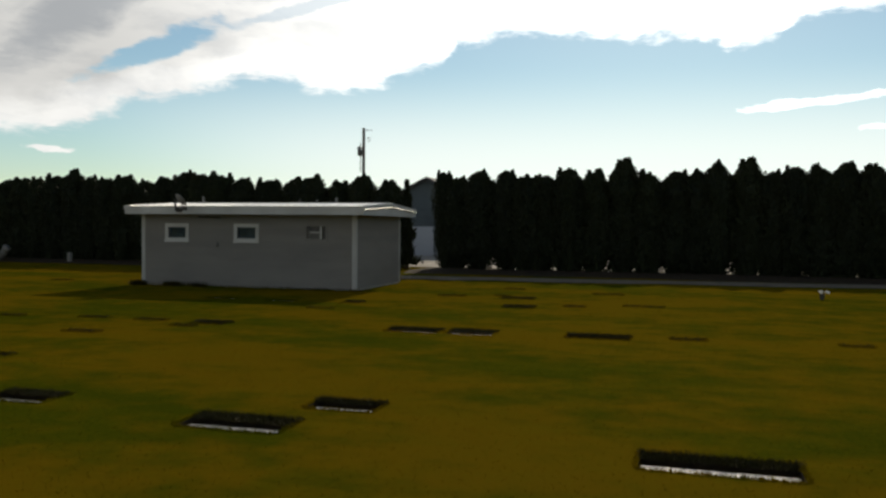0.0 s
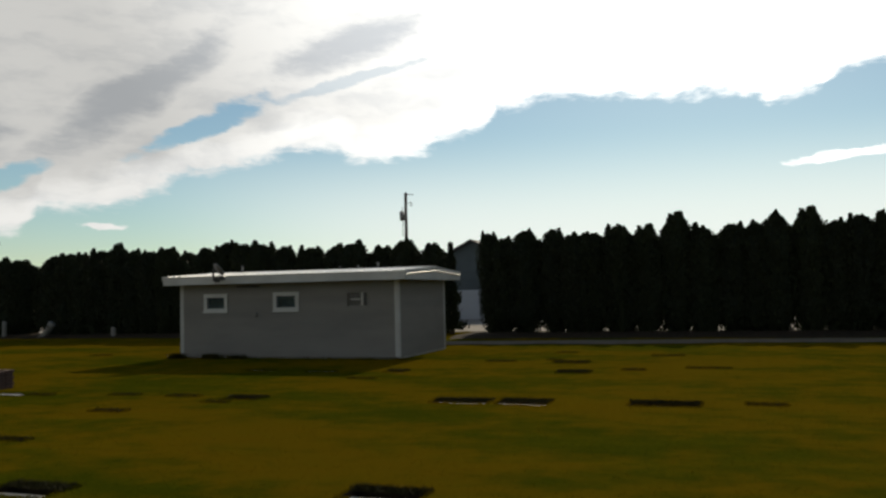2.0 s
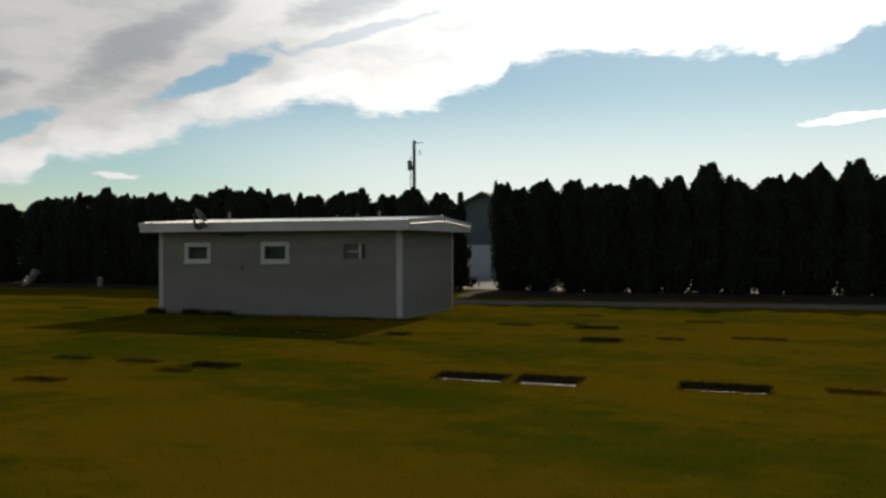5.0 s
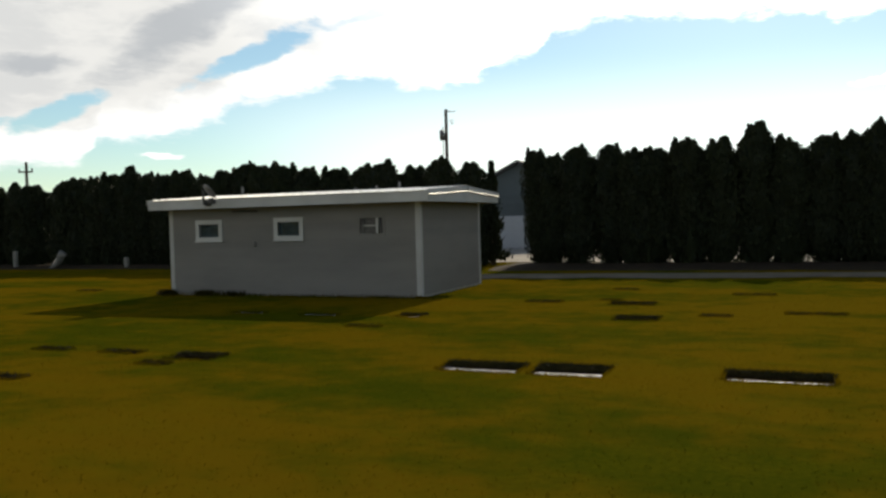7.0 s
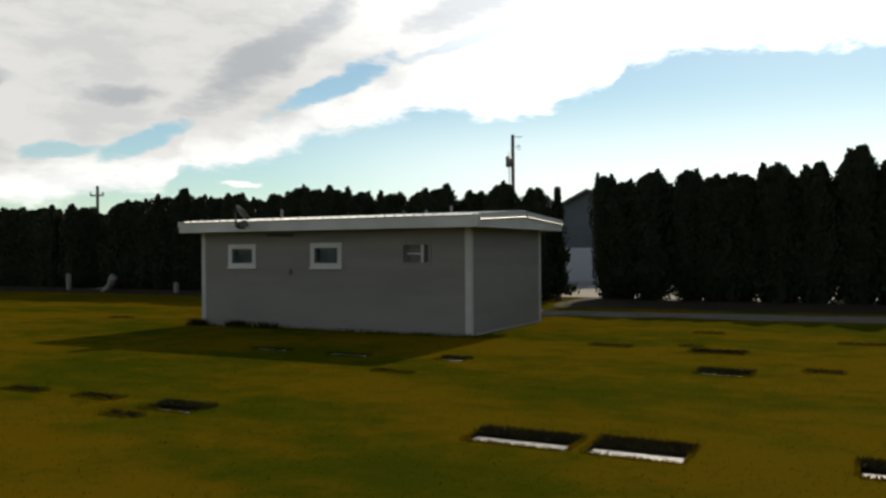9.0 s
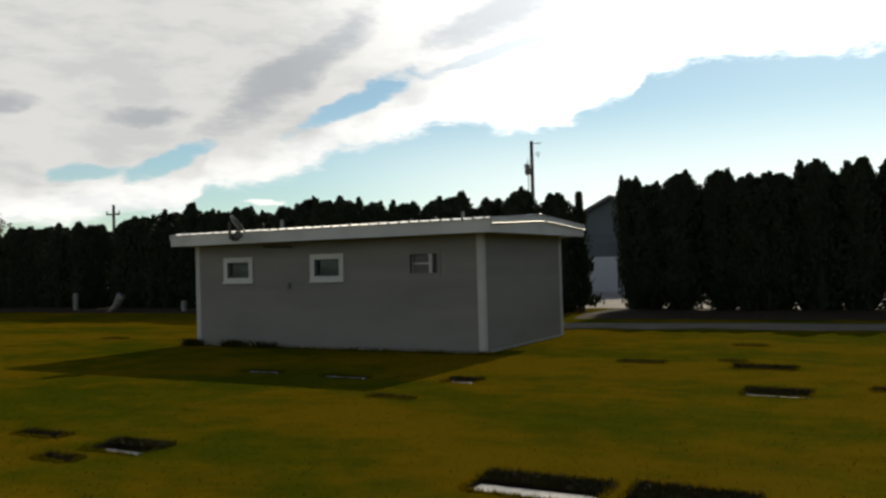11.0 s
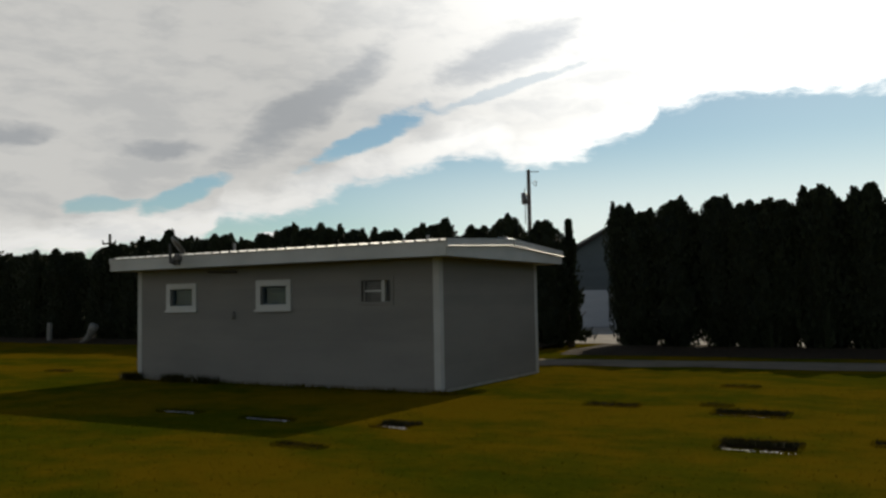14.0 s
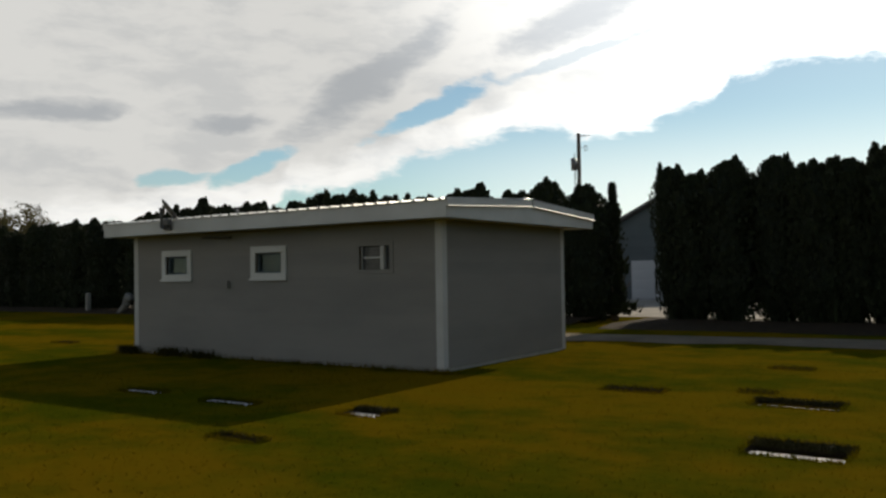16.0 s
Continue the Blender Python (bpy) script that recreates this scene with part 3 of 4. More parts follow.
def satellite_dish():
    """A small dish on a bent mast, clamped to the front fascia."""
    d = tagged(new("satellite_dish"), "small grey satellite dish clamped to the white fascia", "satellite dish")
    x, y = -5.68, RY0 - 0.03
    part("clamp", box(bm_new(), x - 0.09, x + 0.09, y - 0.05, y, EAVE + 0.05, TOP - 0.03, 0.01), DARK_PAINT, d)
    bm = tube(bm_new(), (x - 0.04, y - 0.05, EAVE + 0.1), (x - 0.08, y - 0.1, EAVE + 0.12), 0.03)
    tube(bm, (x - 0.08, y - 0.1, EAVE + 0.09), (x - 0.1, y - 0.1, TOP + 0.22), 0.03)
    part("mast", bm, DARK_PAINT, d)
    bm = bm_new()
    m = pose(x + 0.06, y - 0.02, TOP + 0.2, -52, 0, -35) @ Matrix.Diagonal((0.24, 0.22, 0.07, 1))
    bmesh.ops.create_uvsphere(bm, u_segments=24, v_segments=12, radius=1.0)["verts"]
    bmesh.ops.delete(bm, geom=[v for v in bm.verts if v.co.z > 0.02], context="VERTS")
    bmesh.ops.solidify(bm, geom=bm.faces[:], thickness=0.05)
    bmesh.ops.transform(bm, matrix=m, verts=bm.verts)
    part("reflector", bm, STEEL, d, smooth=True)
    bm = tube(bm_new(), (x, y - 0.08, EAVE + 0.14), (x + 0.34, y - 0.3, EAVE + 0.16), 0.018)
    part("arm", bm, DARK_PAINT, d)
    part("receiver", box(bm_new(), x + 0.28, x + 0.44, y - 0.36, y - 0.26, EAVE + 0.1, EAVE + 0.24, 0.02), DARK_PAINT, d)


satellite_dish()


# ---- hedge ----
def crown_mesh(seed, height, girth, tips):
    """A cedar's crown: a lumpy core under a coat of small upright sprays, drawn out into one or more tips."""
    rng = np.random.default_rng(seed)
    verts, faces = [], []
    leaders = [(0.0, 0.0, height * 0.95, girth)]
    for k in range(tips):
        a = rng.uniform(0, 6.28)
        d = rng.uniform(0.1, 0.6) * girth
        leaders.append((d * math.cos(a), d * math.sin(a), height * rng.uniform(0.9, 1.0), girth * rng.uniform(0.3, 0.5)))

    def radius(t, g):
        low = np.clip(t / 0.2, 0, 1)
        top = np.clip((1 - t) / 0.2, 0, 1)
        return g * (foot + (1 - foot) * low ** 0.7) * top ** 0.58

    base = rng.uniform(0.0, 0.14)
    foot = rng.uniform(0.3, 0.5)
    for lx, ly, h, g in leaders:
        phase = rng.uniform(0, 6.28, 4)
        def lump(a, z):
            return 1 + 0.1 * np.sin(3 * a + phase[0] + z * 1.7) + 0.09 * np.sin(5 * a + phase[1] - z * 2.9) + 0.07 * np.sin(2 * a + phase[2] + z * 5.1)
        # core
        start, rings, seg = len(verts), 14, 12
        for i in range(rings + 1):
            t = i / rings
            for j in range(seg):
                a = 2 * math.pi * j / seg
                z = base + t * (h - base)
                r = 0.8 * float(radius(np.array(min(t, 0.985)), g)) * float(lump(a, z))
                verts.append((lx + r * math.cos(a), ly + r * math.sin(a), z))
        for i in range(rings):
            for j in range(seg):
                faces.append((start + i * seg + j, start + i * seg + (j + 1) % seg, start + (i + 1) * seg + (j + 1) % seg, start + (i + 1) * seg + j))
        # sprays
        count = int((5200 if g == girth else 2600) * g * h / 4.2)
        t = rng.uniform(0, 1, count) ** (0.9 if g == girth else 0.5)
        a = rng.uniform(0, 2 * math.pi, count)
        z = base - 0.1 + t * (h - base + 0.1)
        r = radius(np.minimum(t, 0.995), g) * lump(a, z) * rng.uniform(0.78, 1.12, count)
        size = rng.uniform(0.05, 0.13, count)
        for k in range(count):
            c, s = math.cos(a[k]), math.sin(a[k])
            p = Vector((lx + r[k] * c, ly + r[k] * s, z[k]))
            turn = a[k] + rng.uniform(-1.2, 1.2)
            side = Vector((-math.sin(turn), math.cos(turn), 0)) * size[k] * 0.42
            up = Vector((c * rng.uniform(-0.1, 0.7), s * rng.uniform(-0.1, 0.7), 1)).normalized() * size[k]
            i = len(verts)
            verts += [tuple(p - side * 0.5 - up * 0.4), tuple(p + side * 0.5 - up * 0.4), tuple(p + side + up * 0.25), tuple(p + up * 0.8), tuple(p - side + up * 0.25)]
            faces.append((i, i + 1, i + 2, i + 3, i + 4))
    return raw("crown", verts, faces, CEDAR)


def trunk_mesh(seed, height):
    rng = random.Random(seed)
    bm = bm_new()
    at = Vector((0, 0, -0.05))
    r = 0.12
    for k in range(5):
        to = at + Vector((rng.uniform(-0.05, 0.05), rng.uniform(-0.05, 0.05), height * 0.18))
        tube(bm, at, to, r, r * 0.84, 9)
        at, r = to, r * 0.84
    for k in range(4):
        a = rng.uniform(0, 6.28)
        z = rng.uniform(0.25, 1.0)
        tube(bm, (0, 0, z), (0.5 * math.cos(a), 0.5 * math.sin(a), z + 0.6), 0.035, 0.012, 6)
    return mesh_of("trunk", bm, BARK, True)


def cedar(rng, x, y, height, lean=0.0, width=1.0):
    """One tree of the row, on one of the shared crowns."""
    trunk, crown, tall = rng.choice(CEDARS)
    t = tagged(new("cedar_tree"), "tall dark green columnar cedar grown into a hedge", "tree", "cedars of the hedge")
    t.matrix_basis = pose(x, y, 0, 0, lean, 0) @ pose(0, 0, 0, 0, 0, rng.uniform(0, 360)) @ Matrix.Diagonal((width * rng.uniform(0.92, 1.1), width * rng.uniform(0.92, 1.1), height / tall, 1))
    piece("trunk", trunk, t)
    piece("crown", crown, t)
    return t


def hedge(seed, x0, x1, y, profile, step):
    """A row of cedars grown together from x0 to x1; profile: the row's height along x."""
    rng = random.Random(seed)
    xs, hs = zip(*profile)
    x = x0
    while x < x1 + 0.01:
        cedar(rng, x, y + rng.uniform(-0.2, 0.2), float(np.interp(x, xs, hs)) + rng.uniform(-0.22, 0.12))
        gap = step * rng.uniform(0.8, 1.2)
        x = x1 if x < x1 - 0.3 and x + gap > x1 - 0.5 else x + gap


CEDARS = [(trunk_mesh(k, 4.4), crown_mesh(k, 4.4, g, tips), 4.4) for k, g, tips in ((1, 0.8, 2), (2, 0.76, 2), (3, 0.88, 4), (4, 0.8, 3), (5, 0.9, 4), (6, 0.76, 2), (7, 0.84, 5))]
ROW_Y = 12.6
LEFT_ROW = [(-45, 4.2), (-32, 4.2), (-28.9, 4.35), (-25.6, 4.15), (-25.1, 4.2), (-24, 4.5), (-21, 4.65), (-18.3, 4.4), (-15.7, 4.45), (-13.7, 4.65), (-10.6, 4.5), (-8.8, 4.35), (-6.2, 4.25), (-4.2, 4.55), (-3.2, 4.2)]
hedge(11, -45.0, -26.3, ROW_Y, LEFT_ROW, 1.08)
hedge(12, -24.6, -3.45, ROW_Y, LEFT_ROW, 1.08)
# the taller row: where each tree stands, and its height
row_rng = random.Random(13)
for tx, th in ((0.78, 4.58), (2.0, 4.6), (2.95, 4.3), (3.75, 4.35), (4.7, 4.6), (5.8, 4.45), (7.05, 4.9), (8.05, 4.4), (9.15, 4.5), (10.0, 4.5), (10.75, 4.85), (11.95, 4.85), (12.9, 4.45)):
    cedar(row_rng, tx, ROW_Y + row_rng.uniform(-0.15, 0.15), th)
hedge(14, 13.7, 36.0, ROW_Y, [(13, 4.6), (36, 4.7)], 1.05)
cedar(row_rng, -0.2, ROW_Y, 4.3)
cedar(row_rng, -0.62, ROW_Y, 4.55, -3.5, 0.66)


def young_cedar(x, y, h):
    """A thin, ragged cedar that lets the light through."""
    t = tagged(new("cedar_tree"), "slim ragged cedar standing alone in the hedge gap", "tree")
    t.location = (x, y, 0)
    piece("trunk", trunk_mesh(21, h), t)
    rng = np.random.default_rng(9)
    verts, faces = [], []
    for k in range(2900):
        u = rng.uniform(0.04, 1.0)
        r = (0.36 + 0.55 * max(0.0, 0.62 - u)) * (0.8 + 0.35 * math.sin(k * 0.7)) * (1 - u) ** 0.45 * (0.75 + 0.3 * math.sin(u * 19)) * math.sqrt(rng.uniform(0.05, 1))
        a = rng.uniform(0, 6.28)
        p = Vector((r * math.cos(a), r * math.sin(a), u * h))
        size = rng.uniform(0.1, 0.2)
        side = Vector((-math.sin(a + rng.uniform(-1, 1)), math.cos(a), 0)) * size * 0.4
        up = Vector((0.5 * math.cos(a), 0.5 * math.sin(a), 1)) * size
        i = len(verts)
        verts += [tuple(p - side * 0.5), tuple(p + side * 0.5), tuple(p + side + up * 0.5), tuple(p + up), tuple(p - side + up * 0.5)]
        faces.append((i, i + 1, i + 2, i + 3, i + 4))
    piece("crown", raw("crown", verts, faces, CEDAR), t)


young_cedar(-2.72, 13.0, 3.95)


# ---- beyond the hedge ----
def storage_building():
    """A slate-blue gabled shop behind the gap, with a white overhead door."""
    s = tagged(new("storage_building"), "slate blue gabled storage building with white overhead door", "building")
    x0, x1, y0, y1, eave, ridge = -9.6, -3.0, 28.0, 37.0, 3.25, 4.95
    xm = (x0 + x1) / 2
    bm = bm_new()
    outline = [(x0, 0), (x1, 0), (x1, eave), (xm, ridge), (x0, eave)]
    front = [bm.verts.new((x, y0 + 0.05, z)) for x, z in outline]
    back = [bm.verts.new((x, y1, z)) for x, z in outline]
    bm.faces.new(front)
    bm.faces.new(list(reversed(back)))
    for i in range(5):
        bm.faces.new((front[i], front[(i + 1) % 5], back[(i + 1) % 5], back[i]))
    part("wall", bm, SHED_PAINT, s)
    for side in (-1, 1):
        bm = bm_new()
        xe = x0 - 0.4 if side < 0 else x1 + 0.4
        ze = eave - 0.13
        pts = [(xe, y0 - 0.4, ze), (xm, y0 - 0.4, ridge + 0.02), (xm, y1 + 0.4, ridge + 0.02), (xe, y1 + 0.4, ze)]
        a = [bm.verts.new(p) for p in pts]
        c = [bm.verts.new((p[0], p[1], p[2] + 0.14)) for p in pts]
        bm.faces.new(a)
        bm.faces.new(list(reversed(c)))
        for i in range(4):
            bm.faces.new((a[i], a[(i + 1) % 4], c[(i + 1) % 4], c[i]))
        part("roof", bm, SHINGLE, s, "dark grey roofing")
    dx0, dx1, dz0, dz1 = -8.1, -5.5, 0.08, 1.92
    door = part("overhead_door", box(bm_new(), dx0, dx1, y0 - 0.02, y0 + 0.04, dz0, dz1), DOOR_PAINT, s, "white panelled overhead door")
    panel = mesh_of("door_panel", box(bm_new(), dx0 + 0.03, dx1 - 0.03, y0 - 0.045, y0 - 0.021, 0.01, 0.445, 0.01), DOOR_PAINT)
    for k in range(4):
        piece("door_panel", panel, door).location = (0, 0, dz0 + k * 0.46)
    for k in range(12):
        z = 0.05 + k * 0.26
        bm = box(bm_new(), x0, dx0 - 0.01 if z < dz1 else x1, y0 + 0.02, y0 + 0.048, z, z + 0.23, 0.006)
        part("siding_board", bm, SHED_PAINT, s)
    part("loading_dock", box(bm_new(), -9.0, -4.6, 26.6, y0 - 0.05, -0.05, 0.07, 0.015), CONCRETE, s, "low concrete apron at the door")


storage_building()


def utility_pole(x, y, top, size):
    """A tarred pole with a transformer can and a short arm."""
    p = tagged(new("utility_pole"), "tarred wooden utility pole with a transformer", "utility pole")
    p.matrix_basis = pose(x, y, 0) @ Matrix.Diagonal((size, size, size, 1))
    top /= size
    part("pole", tube(bm_new(), (0, 0, -0.2), (0, 0, top), 0.2, 0.15), POLE_WOOD, p)
    can = bm_new()
    tube(can, (-0.42, 0, top - 2.9), (-0.46, 0, top - 2.0), 0.24, 0.24, 16)
    tube(can, (-0.46, 0, top - 2.0), (-0.46, 0, top - 1.93), 0.24, 0.15, 16)
    tr = part("transformer", can, STEEL, p, "grey transformer can", True)
    part("bushing", tube(bm_new(), (-0.4, 0, top - 1.95), (-0.37, 0, top - 1.5), 0.045, 0.02, 8), STEEL, tr)
    part("bracket", box(bm_new(), -0.25, -0.1, -0.05, 0.05, top - 2.5, top - 2.4), STEEL, tr)
    part("thin_tube", tube(bm_new(), (-0.38, 0, top - 4.6), (-0.36, 0, top - 2.9), 0.04), STEEL, p)
    part("arm", tube(bm_new(), (0.1, 0, top - 0.2), (0.95, 0, top - 0.25), 0.04, 0.03, 8), STEEL, p)
    bm = bm_new()
    for k in range(16):
        a, c = 2 * math.pi * k / 16, 2 * math.pi * (k + 1) / 16
        tube(bm, (0.6 + 0.12 * math.cos(a), 0, top - 1.2 + 0.22 * math.sin(a)), (0.6 + 0.12 * math.cos(c), 0, top - 1.2 + 0.22 * math.sin(c)), 0.025, None, 6)
    part("cable_loop", bm, DARK_PAINT, p)
    part("cable", tube(bm_new(), (0.1, 0, top - 1.15), (0.5, 0, top - 1.1), 0.015, None, 6), DARK_PAINT, p)


utility_pole(-10.6, 27.7, 8.3, 0.62)


def far_pole(x, y, top):
    p = tagged(new("utility_pole"), "distant wooden utility pole with a small crossarm", "utility pole")
    p.matrix_basis = pose(x, y, 0, 0, 0, 20)
    part("pole", tube(bm_new(), (0, 0, -0.2), (0, 0, top), 0.17, 0.12), POLE_WOOD, p)
    part("crossarm", box(bm_new(), -0.65, 0.65, -0.17, -0.1, top - 0.95, top - 0.8, 0.01), POLE_WOOD, p)
    for dx in (-0.6, 0.6):
        part("insulator", tube(bm_new(), (dx, -0.13, top - 0.82), (dx, -0.13, top - 0.55), 0.08, 0.05, 10), STEEL, p)


far_pole(FARPOLE[0], FARPOLE[1], FARPOLE[2])


def broadleaf_tree(x, y, height, spread, seed):
    """A forked trunk with limbs and a loose crown of small leaves in clumps."""
    t = tagged(new("broadleaf_tree"), "distant tree with thinning yellow-green autumn leaves", "tree", "trees beyond the hedge")
    t.location = (x, y, 0)
    rng = random.Random(seed)
    bm = bm_new()
    tube(bm, (0, 0, -0.1), (0.1, 0, height * 0.4), 0.24, 0.16)
    ends = []
    for k in range(9):
        a = rng.uniform(0, 6.28)
        e = Vector((spread * 0.7 * math.cos(a), spread * 0.7 * math.sin(a), height * rng.uniform(0.6, 0.95)))
        m = Vector((0.1, 0, height * 0.38)).lerp(e, 0.5) + Vector((0, 0, 0.3))
        tube(bm, (0.1, 0, height * 0.36), m, 0.1, 0.06, 8)
        tube(bm, m, e, 0.06, 0.02, 8)
        ends += [e, m]
    part("trunk", bm, BARK, t)
    verts, faces = [], []
    for e in ends:
        for c in range(14):
            clump = e + Vector((rng.gauss(0, spread * 0.2), rng.gauss(0, spread * 0.2), rng.gauss(0, spread * 0.18)))
            for k in range(26):
                p = clump + Vector((rng.gauss(0, 0.2), rng.gauss(0, 0.2), rng.gauss(0, 0.2)))
                u = Vector((rng.uniform(-1, 1), rng.uniform(-1, 1), rng.uniform(-1, 1))).normalized() * 0.09
                v = u.orthogonal().normalized() * 0.06
                i = len(verts)
                verts += [tuple(p - u), tuple(p + v), tuple(p + u), tuple(p - v)]
                faces.append((i, i + 1, i + 2, i + 3))
    piece("crown", raw("crown", verts, faces, BROADLEAF), t)


broadleaf_tree(-55.2, 24.0, 6.7, 2.3, 3)
broadleaf_tree(-59.5, 25.0, 6.9, 2.4, 4)


# ---- flagpole and small things ----
def flagpole(x, y, top):
    f = tagged(new("flagpole"), "white flagpole in a thick sleeve with a limp striped flag", "flagpole")
    f.matrix_basis = pose(x, y, 0)
    part("pole", tube(bm_new(), (0, 0, 1.35), (0, 0, top), 0.055, 0.03, 16), WHITE, f, smooth=True)
    part("sleeve", tube(bm_new(), (0, 0, -0.1), (0, 0, 1.4), 0.12, 0.105, 16), CONCRETE, f, "pale steel base sleeve", True)
    bm = bm_new()
    bmesh.ops.create_uvsphere(bm, u_segments=16, v_segments=10, radius=0.085, matrix=Matrix.Translation((0, 0, top + 0.12)))
    tube(bm, (0, 0, top), (0, 0, top + 0.06), 0.03, 0.02)
    part("finial", bm, STEEL, f, "ball finial", True)
    bm = tube(bm_new(), (-0.09, -0.02, 1.2), (-0.07, -0.02, top - 0.05), 0.008, None, 6)
    part("halyard", bm, WHITE, f)
    # cloth hanging in folds from the hoist, sewn of a canton and stripes
    h, w, rows, cols = 1.35, 0.8, 13, 24
    ztop = top - 0.3
    def cloth(u, v):
        return (-0.06 - w * u, 0.1 * math.sin(u * 14 + v * 1.5) * (0.4 + u), ztop - h * v - 0.35 * u - 0.12 * math.sin(u * 5))
    flag = part("flag", tube(bm_new(), (-0.05, 0, ztop - h), (-0.05, 0, ztop), 0.012, None, 6), FLAG_WHITE, f, "limp flag with stripes and a dark canton")
    for k in range(rows):
        start = 10 if k < 7 else 0
        v0, v1 = k / rows, (k + 1) / rows
        verts = [cloth(i / cols, v) for v in (v0, v1) for i in range(start, cols + 1)]
        c = cols + 1 - start
        faces = [(i, i + 1, c + i + 1, c + i) for i in range(c - 1)]
        piece("stripe", raw("stripe", verts, faces, FLAG_RED if k % 2 == 0 else FLAG_WHITE), flag)
    verts = [cloth(i / cols, v * 7 / rows) for v in (0, 0.5, 1) for i in range(11)]
    faces = [(r * 11 + i, r * 11 + i + 1, (r + 1) * 11 + i + 1, (r + 1) * 11 + i) for r in range(2) for i in range(10)]
    piece("canton", raw("canton", verts, faces, FLAG_BLUE), flag)


flagpole(*FLAG)


def planter(x, y):
    p = tagged(new("planter"), "low dark brick planter beside the flagpole", "planter")
    p.location = (x, y, 0)
    part("core", box(bm_new(), -0.56, 0.56, -0.36, 0.36, -0.05, 0.36), SOIL, p)
    br = mesh_of("brick", box(bm_new(), -0.1, 0.1, -0.045, 0.045, -0.03, 0.03, 0.005), BRICK)
    for row in range(6):
        z = 0.035 + row * 0.068
        for k in range(6):
            for sy in (-0.4, 0.4):
                piece("brick", br, p).matrix_basis = pose(-0.53 + k * 0.21 + (0.05 if row % 2 else 0.0) - 0.025, sy, z)
        for k in range(4):
            for sx in (-0.6, 0.6):
                piece("brick", br, p).matrix_basis = pose(sx, -0.31 + k * 0.207, z, 0, 0, 90)
    part("stone", box(bm_new(), -0.2, 0.2, -0.1, 0.1, 0.36, 0.62, 0.03), GRANITE, p, "pale upright stone")


planter(*PLANTER)


def white_post(x, y, h):
    p = new("marker_post", mesh_of("marker_post", box(bm_new(), -0.11, 0.11, -0.08, 0.08, -0.05, h, 0.03), POST_WOOD))
    p.matrix_basis = pose(x, y, 0)
    tagged(p, "pale concrete post standing against the hedge", "post", "posts by the hedge")


for post in POSTS:
    white_post(*post)


def bent_log(x, y):
    """A pale weathered limb that leans at the hedge's gap."""
    bm = bm_new()
    at, r = Vector((-1.4, 0, 0.02)), 0.05
    for k in range(7):
        u = (k + 1) / 7
        to = Vector((-1.4 + 2.0 * u, 0.06 * math.sin(k * 2.1), 0.02 + 1.35 * u ** 2.2))
        tube(bm, at, to, r, r + 0.045, 9)
        at, r = to, r + 0.045
    ob = new("leaning_stump", mesh_of("leaning_stump", bm, POST_WOOD, True))
    ob.matrix_basis = pose(x, y, 0) @ Matrix.Diagonal((0.55, 0.55, 0.55, 1))
    tagged(ob, "pale weathered stump leaning at the hedge gap", "stump")


bent_log(*LOG)


def small_ornament(x, y):
    o = tagged(new("grave_ornament"), "small dark vase with pale flowers on the lawn", "vase")
    o.location = (x, y, 0)
    bm = tube(bm_new(), (0, 0, -0.02), (0, 0, 0.17), 0.05, 0.07)
    part("vase", bm, DARK_PAINT, o)
    rng = random.Random(2)
    for k in range(9):
        bm = bm_new()
        at = Matrix.Translation((rng.gauss(0.03, 0.06), rng.gauss(0, 0.04), 0.19 + rng.uniform(0, 0.06)))
        bmesh.ops.create_icosphere(bm, subdivisions=1, radius=0.026, matrix=at)
        part("flower", bm, FLAG_WHITE, o, "pale flower")


small_ornament(*ORNAMENT)


# ---- grass ----
def grass(name, spots, mat, label, height, width, seed):
    """Loose blades: three-cornered, leaning each its own way."""
    rng = np.random.default_rng(seed)
    n = len(spots)
    p = np.column_stack([spots, np.zeros(n)])
    a = rng.uniform(0, 2 * np.pi, n)
    h = rng.uniform(height[0], height[1], n)
    side = np.column_stack([np.cos(a), np.sin(a), np.zeros(n)]) * (rng.uniform(0.6, 1.4, n) * width)[:, None]
    tip = p + np.column_stack([rng.normal(0, 0.5, n) * h, rng.normal(0, 0.5, n) * h, h])
    verts = np.empty((n * 3, 3))
    verts[0::3], verts[1::3], verts[2::3] = p - side, p + side, tip
    faces = np.arange(n * 3).reshape(-1, 3)
    me = raw(name, verts.tolist(), faces.tolist(), mat)
    tagged(new(name, me), label, "grass", kind="stuff")


def free(spots, margin=0.0):
    keep = np.ones(len(spots), bool)
    for x0, x1, y0, y1, _, bare in ROWS:
        keep &= ~((spots[:, 0] > x0 - margin) & (spots[:, 0] < x1 + margin) & (spots[:, 1] > y0 - margin) & (spots[:, 1] < y1 + margin))
    keep &= ~((spots[:, 0] > -LEN - 0.02) & (spots[:, 0] < 0.03) & (spots[:, 1] > -0.03) & (spots[:, 1] < WID + 0.03))
    return spots[keep]


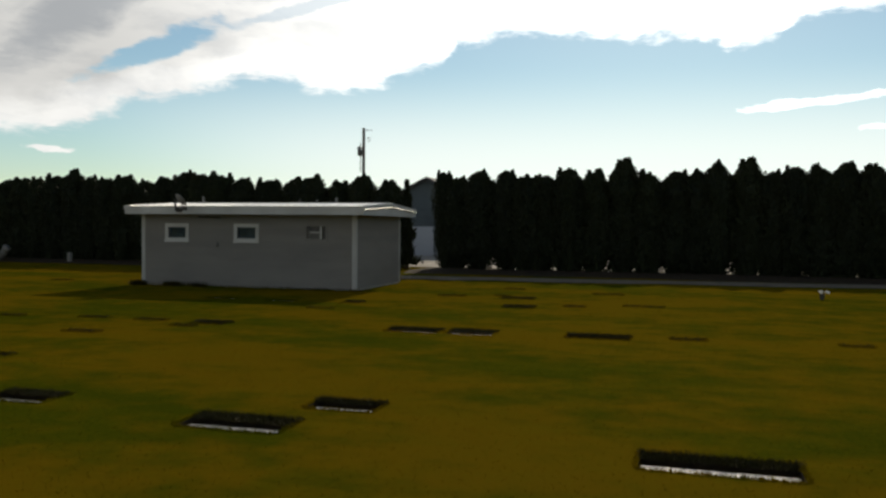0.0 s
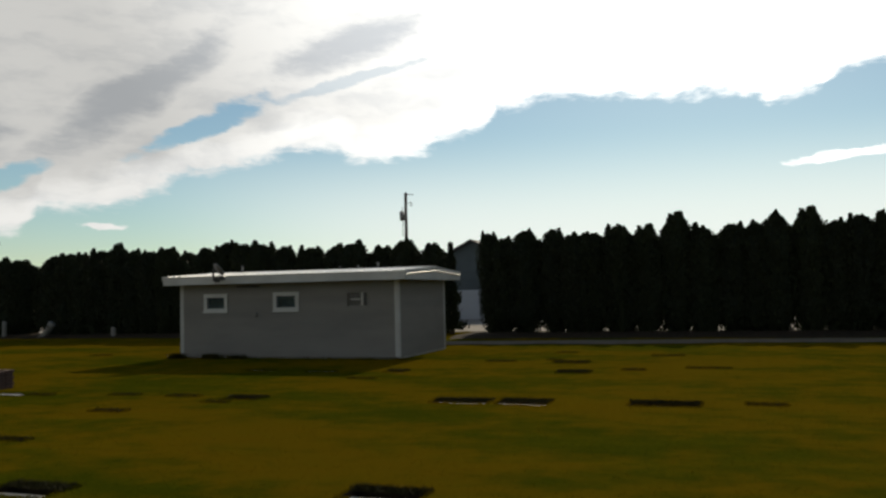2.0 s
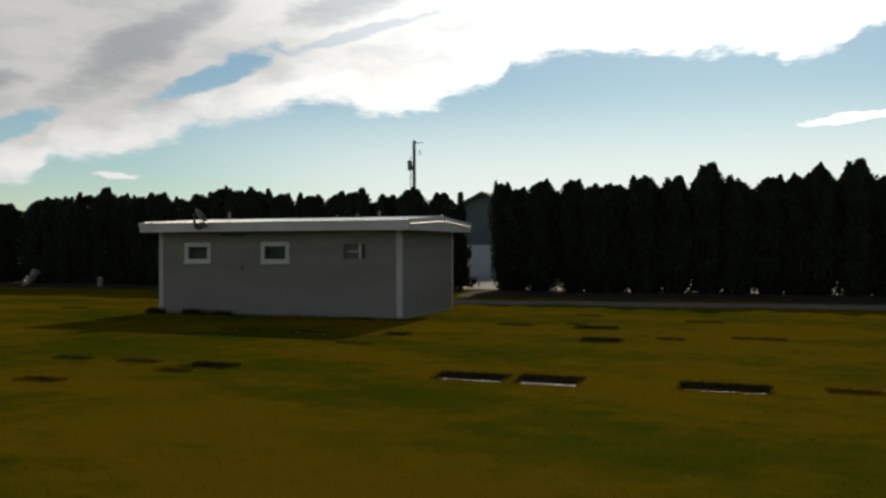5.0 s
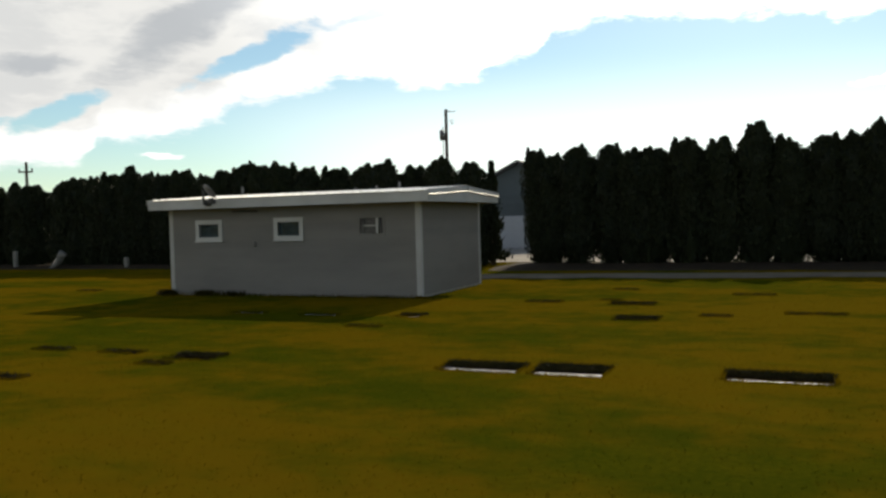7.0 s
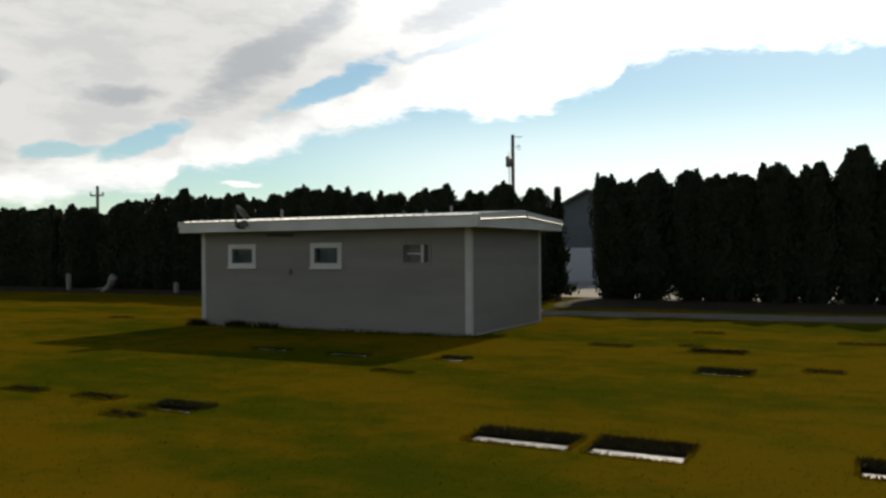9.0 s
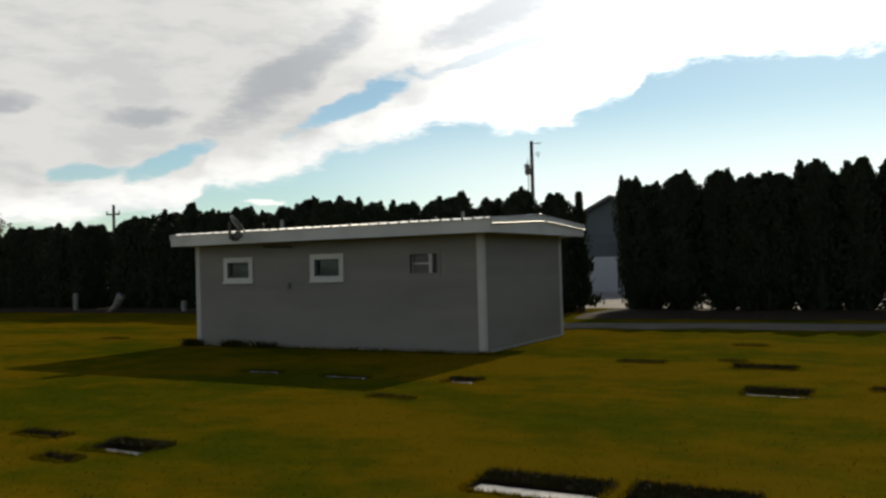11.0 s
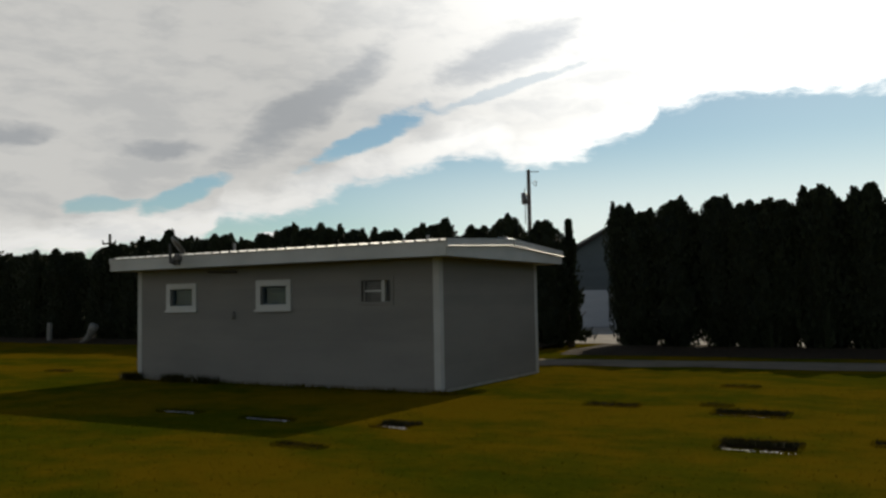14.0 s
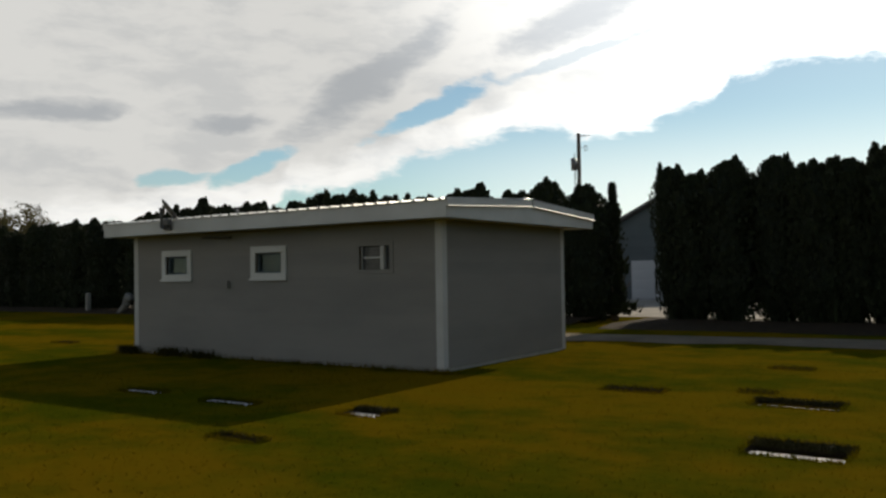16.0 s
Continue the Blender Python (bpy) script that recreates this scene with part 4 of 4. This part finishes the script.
rng = np.random.default_rng(5)
near = np.column_stack([rng.uniform(-5, 15, 80000), rng.uniform(-20, 3, 80000)])
grass("grass", free(near), BLADE, "short yellow-green lawn grass", (0.008, 0.022), 0.006, 6)
far = np.column_stack([rng.uniform(-26, 22, 30000), rng.uniform(-10, 9, 30000)])
grass("grass", free(far), BLADE, "short lawn grass further off", (0.01, 0.025), 0.009, 7)
# longer fringe round the pits, and the uncut tufts that lean over the far side of each slab,
# their backlit shade and shadow put into the dark colour
rim, tuft = [], []
for x0, x1, y0, y1, _, bare in ROWS:
    k = int(420 * (x1 - x0))
    t = rng.uniform(0, 1, (k, 2))
    for lo in (y0 - 0.02, y1 + 0.02):
        rim.append(np.column_stack([x0 + (x1 - x0) * t[:, 0], lo + 0.05 * (t[:, 1] - 0.5) * 1.2]))
    for lo in (x0 - 0.02, x1 + 0.02):
        rim.append(np.column_stack([lo + 0.05 * (t[: k // 3, 1] - 0.5), y0 + (y1 - y0) * t[: k // 3, 0]]))
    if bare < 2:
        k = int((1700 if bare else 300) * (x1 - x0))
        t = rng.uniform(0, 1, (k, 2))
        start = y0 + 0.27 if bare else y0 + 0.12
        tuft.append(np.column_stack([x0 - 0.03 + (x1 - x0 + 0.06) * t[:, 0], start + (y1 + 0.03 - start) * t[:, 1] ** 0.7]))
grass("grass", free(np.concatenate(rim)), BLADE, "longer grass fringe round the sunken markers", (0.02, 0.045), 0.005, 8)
grass("grass", np.concatenate(tuft), TUFT, "uncut grass tufts behind the sunken markers, coloured dark as backlit shade", (0.012, 0.062), 0.005, 11)
# weeds along the foot of the wall
foot = []
for cx, k, spread in [(-7.45, 420, 0.12), (-6.2, 320, 0.15), (-5.3, 160, 0.17), (-0.9, 60, 0.15), (0.1, 120, 0.13), (-2.6, 40, 0.4)]:
    foot.append(np.column_stack([rng.normal(cx, spread, k), rng.normal(-0.12, 0.05, k)]))
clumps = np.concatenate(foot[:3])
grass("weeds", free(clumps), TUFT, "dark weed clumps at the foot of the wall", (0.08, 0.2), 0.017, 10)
foot.append(np.column_stack([rng.uniform(-LEN, 0.2, 1200), rng.normal(-0.09, 0.03, 1200)]))
grass("weeds", free(np.concatenate(foot)), BLADE, "uncut weeds along the foot of the wall", (0.03, 0.1), 0.009, 9)
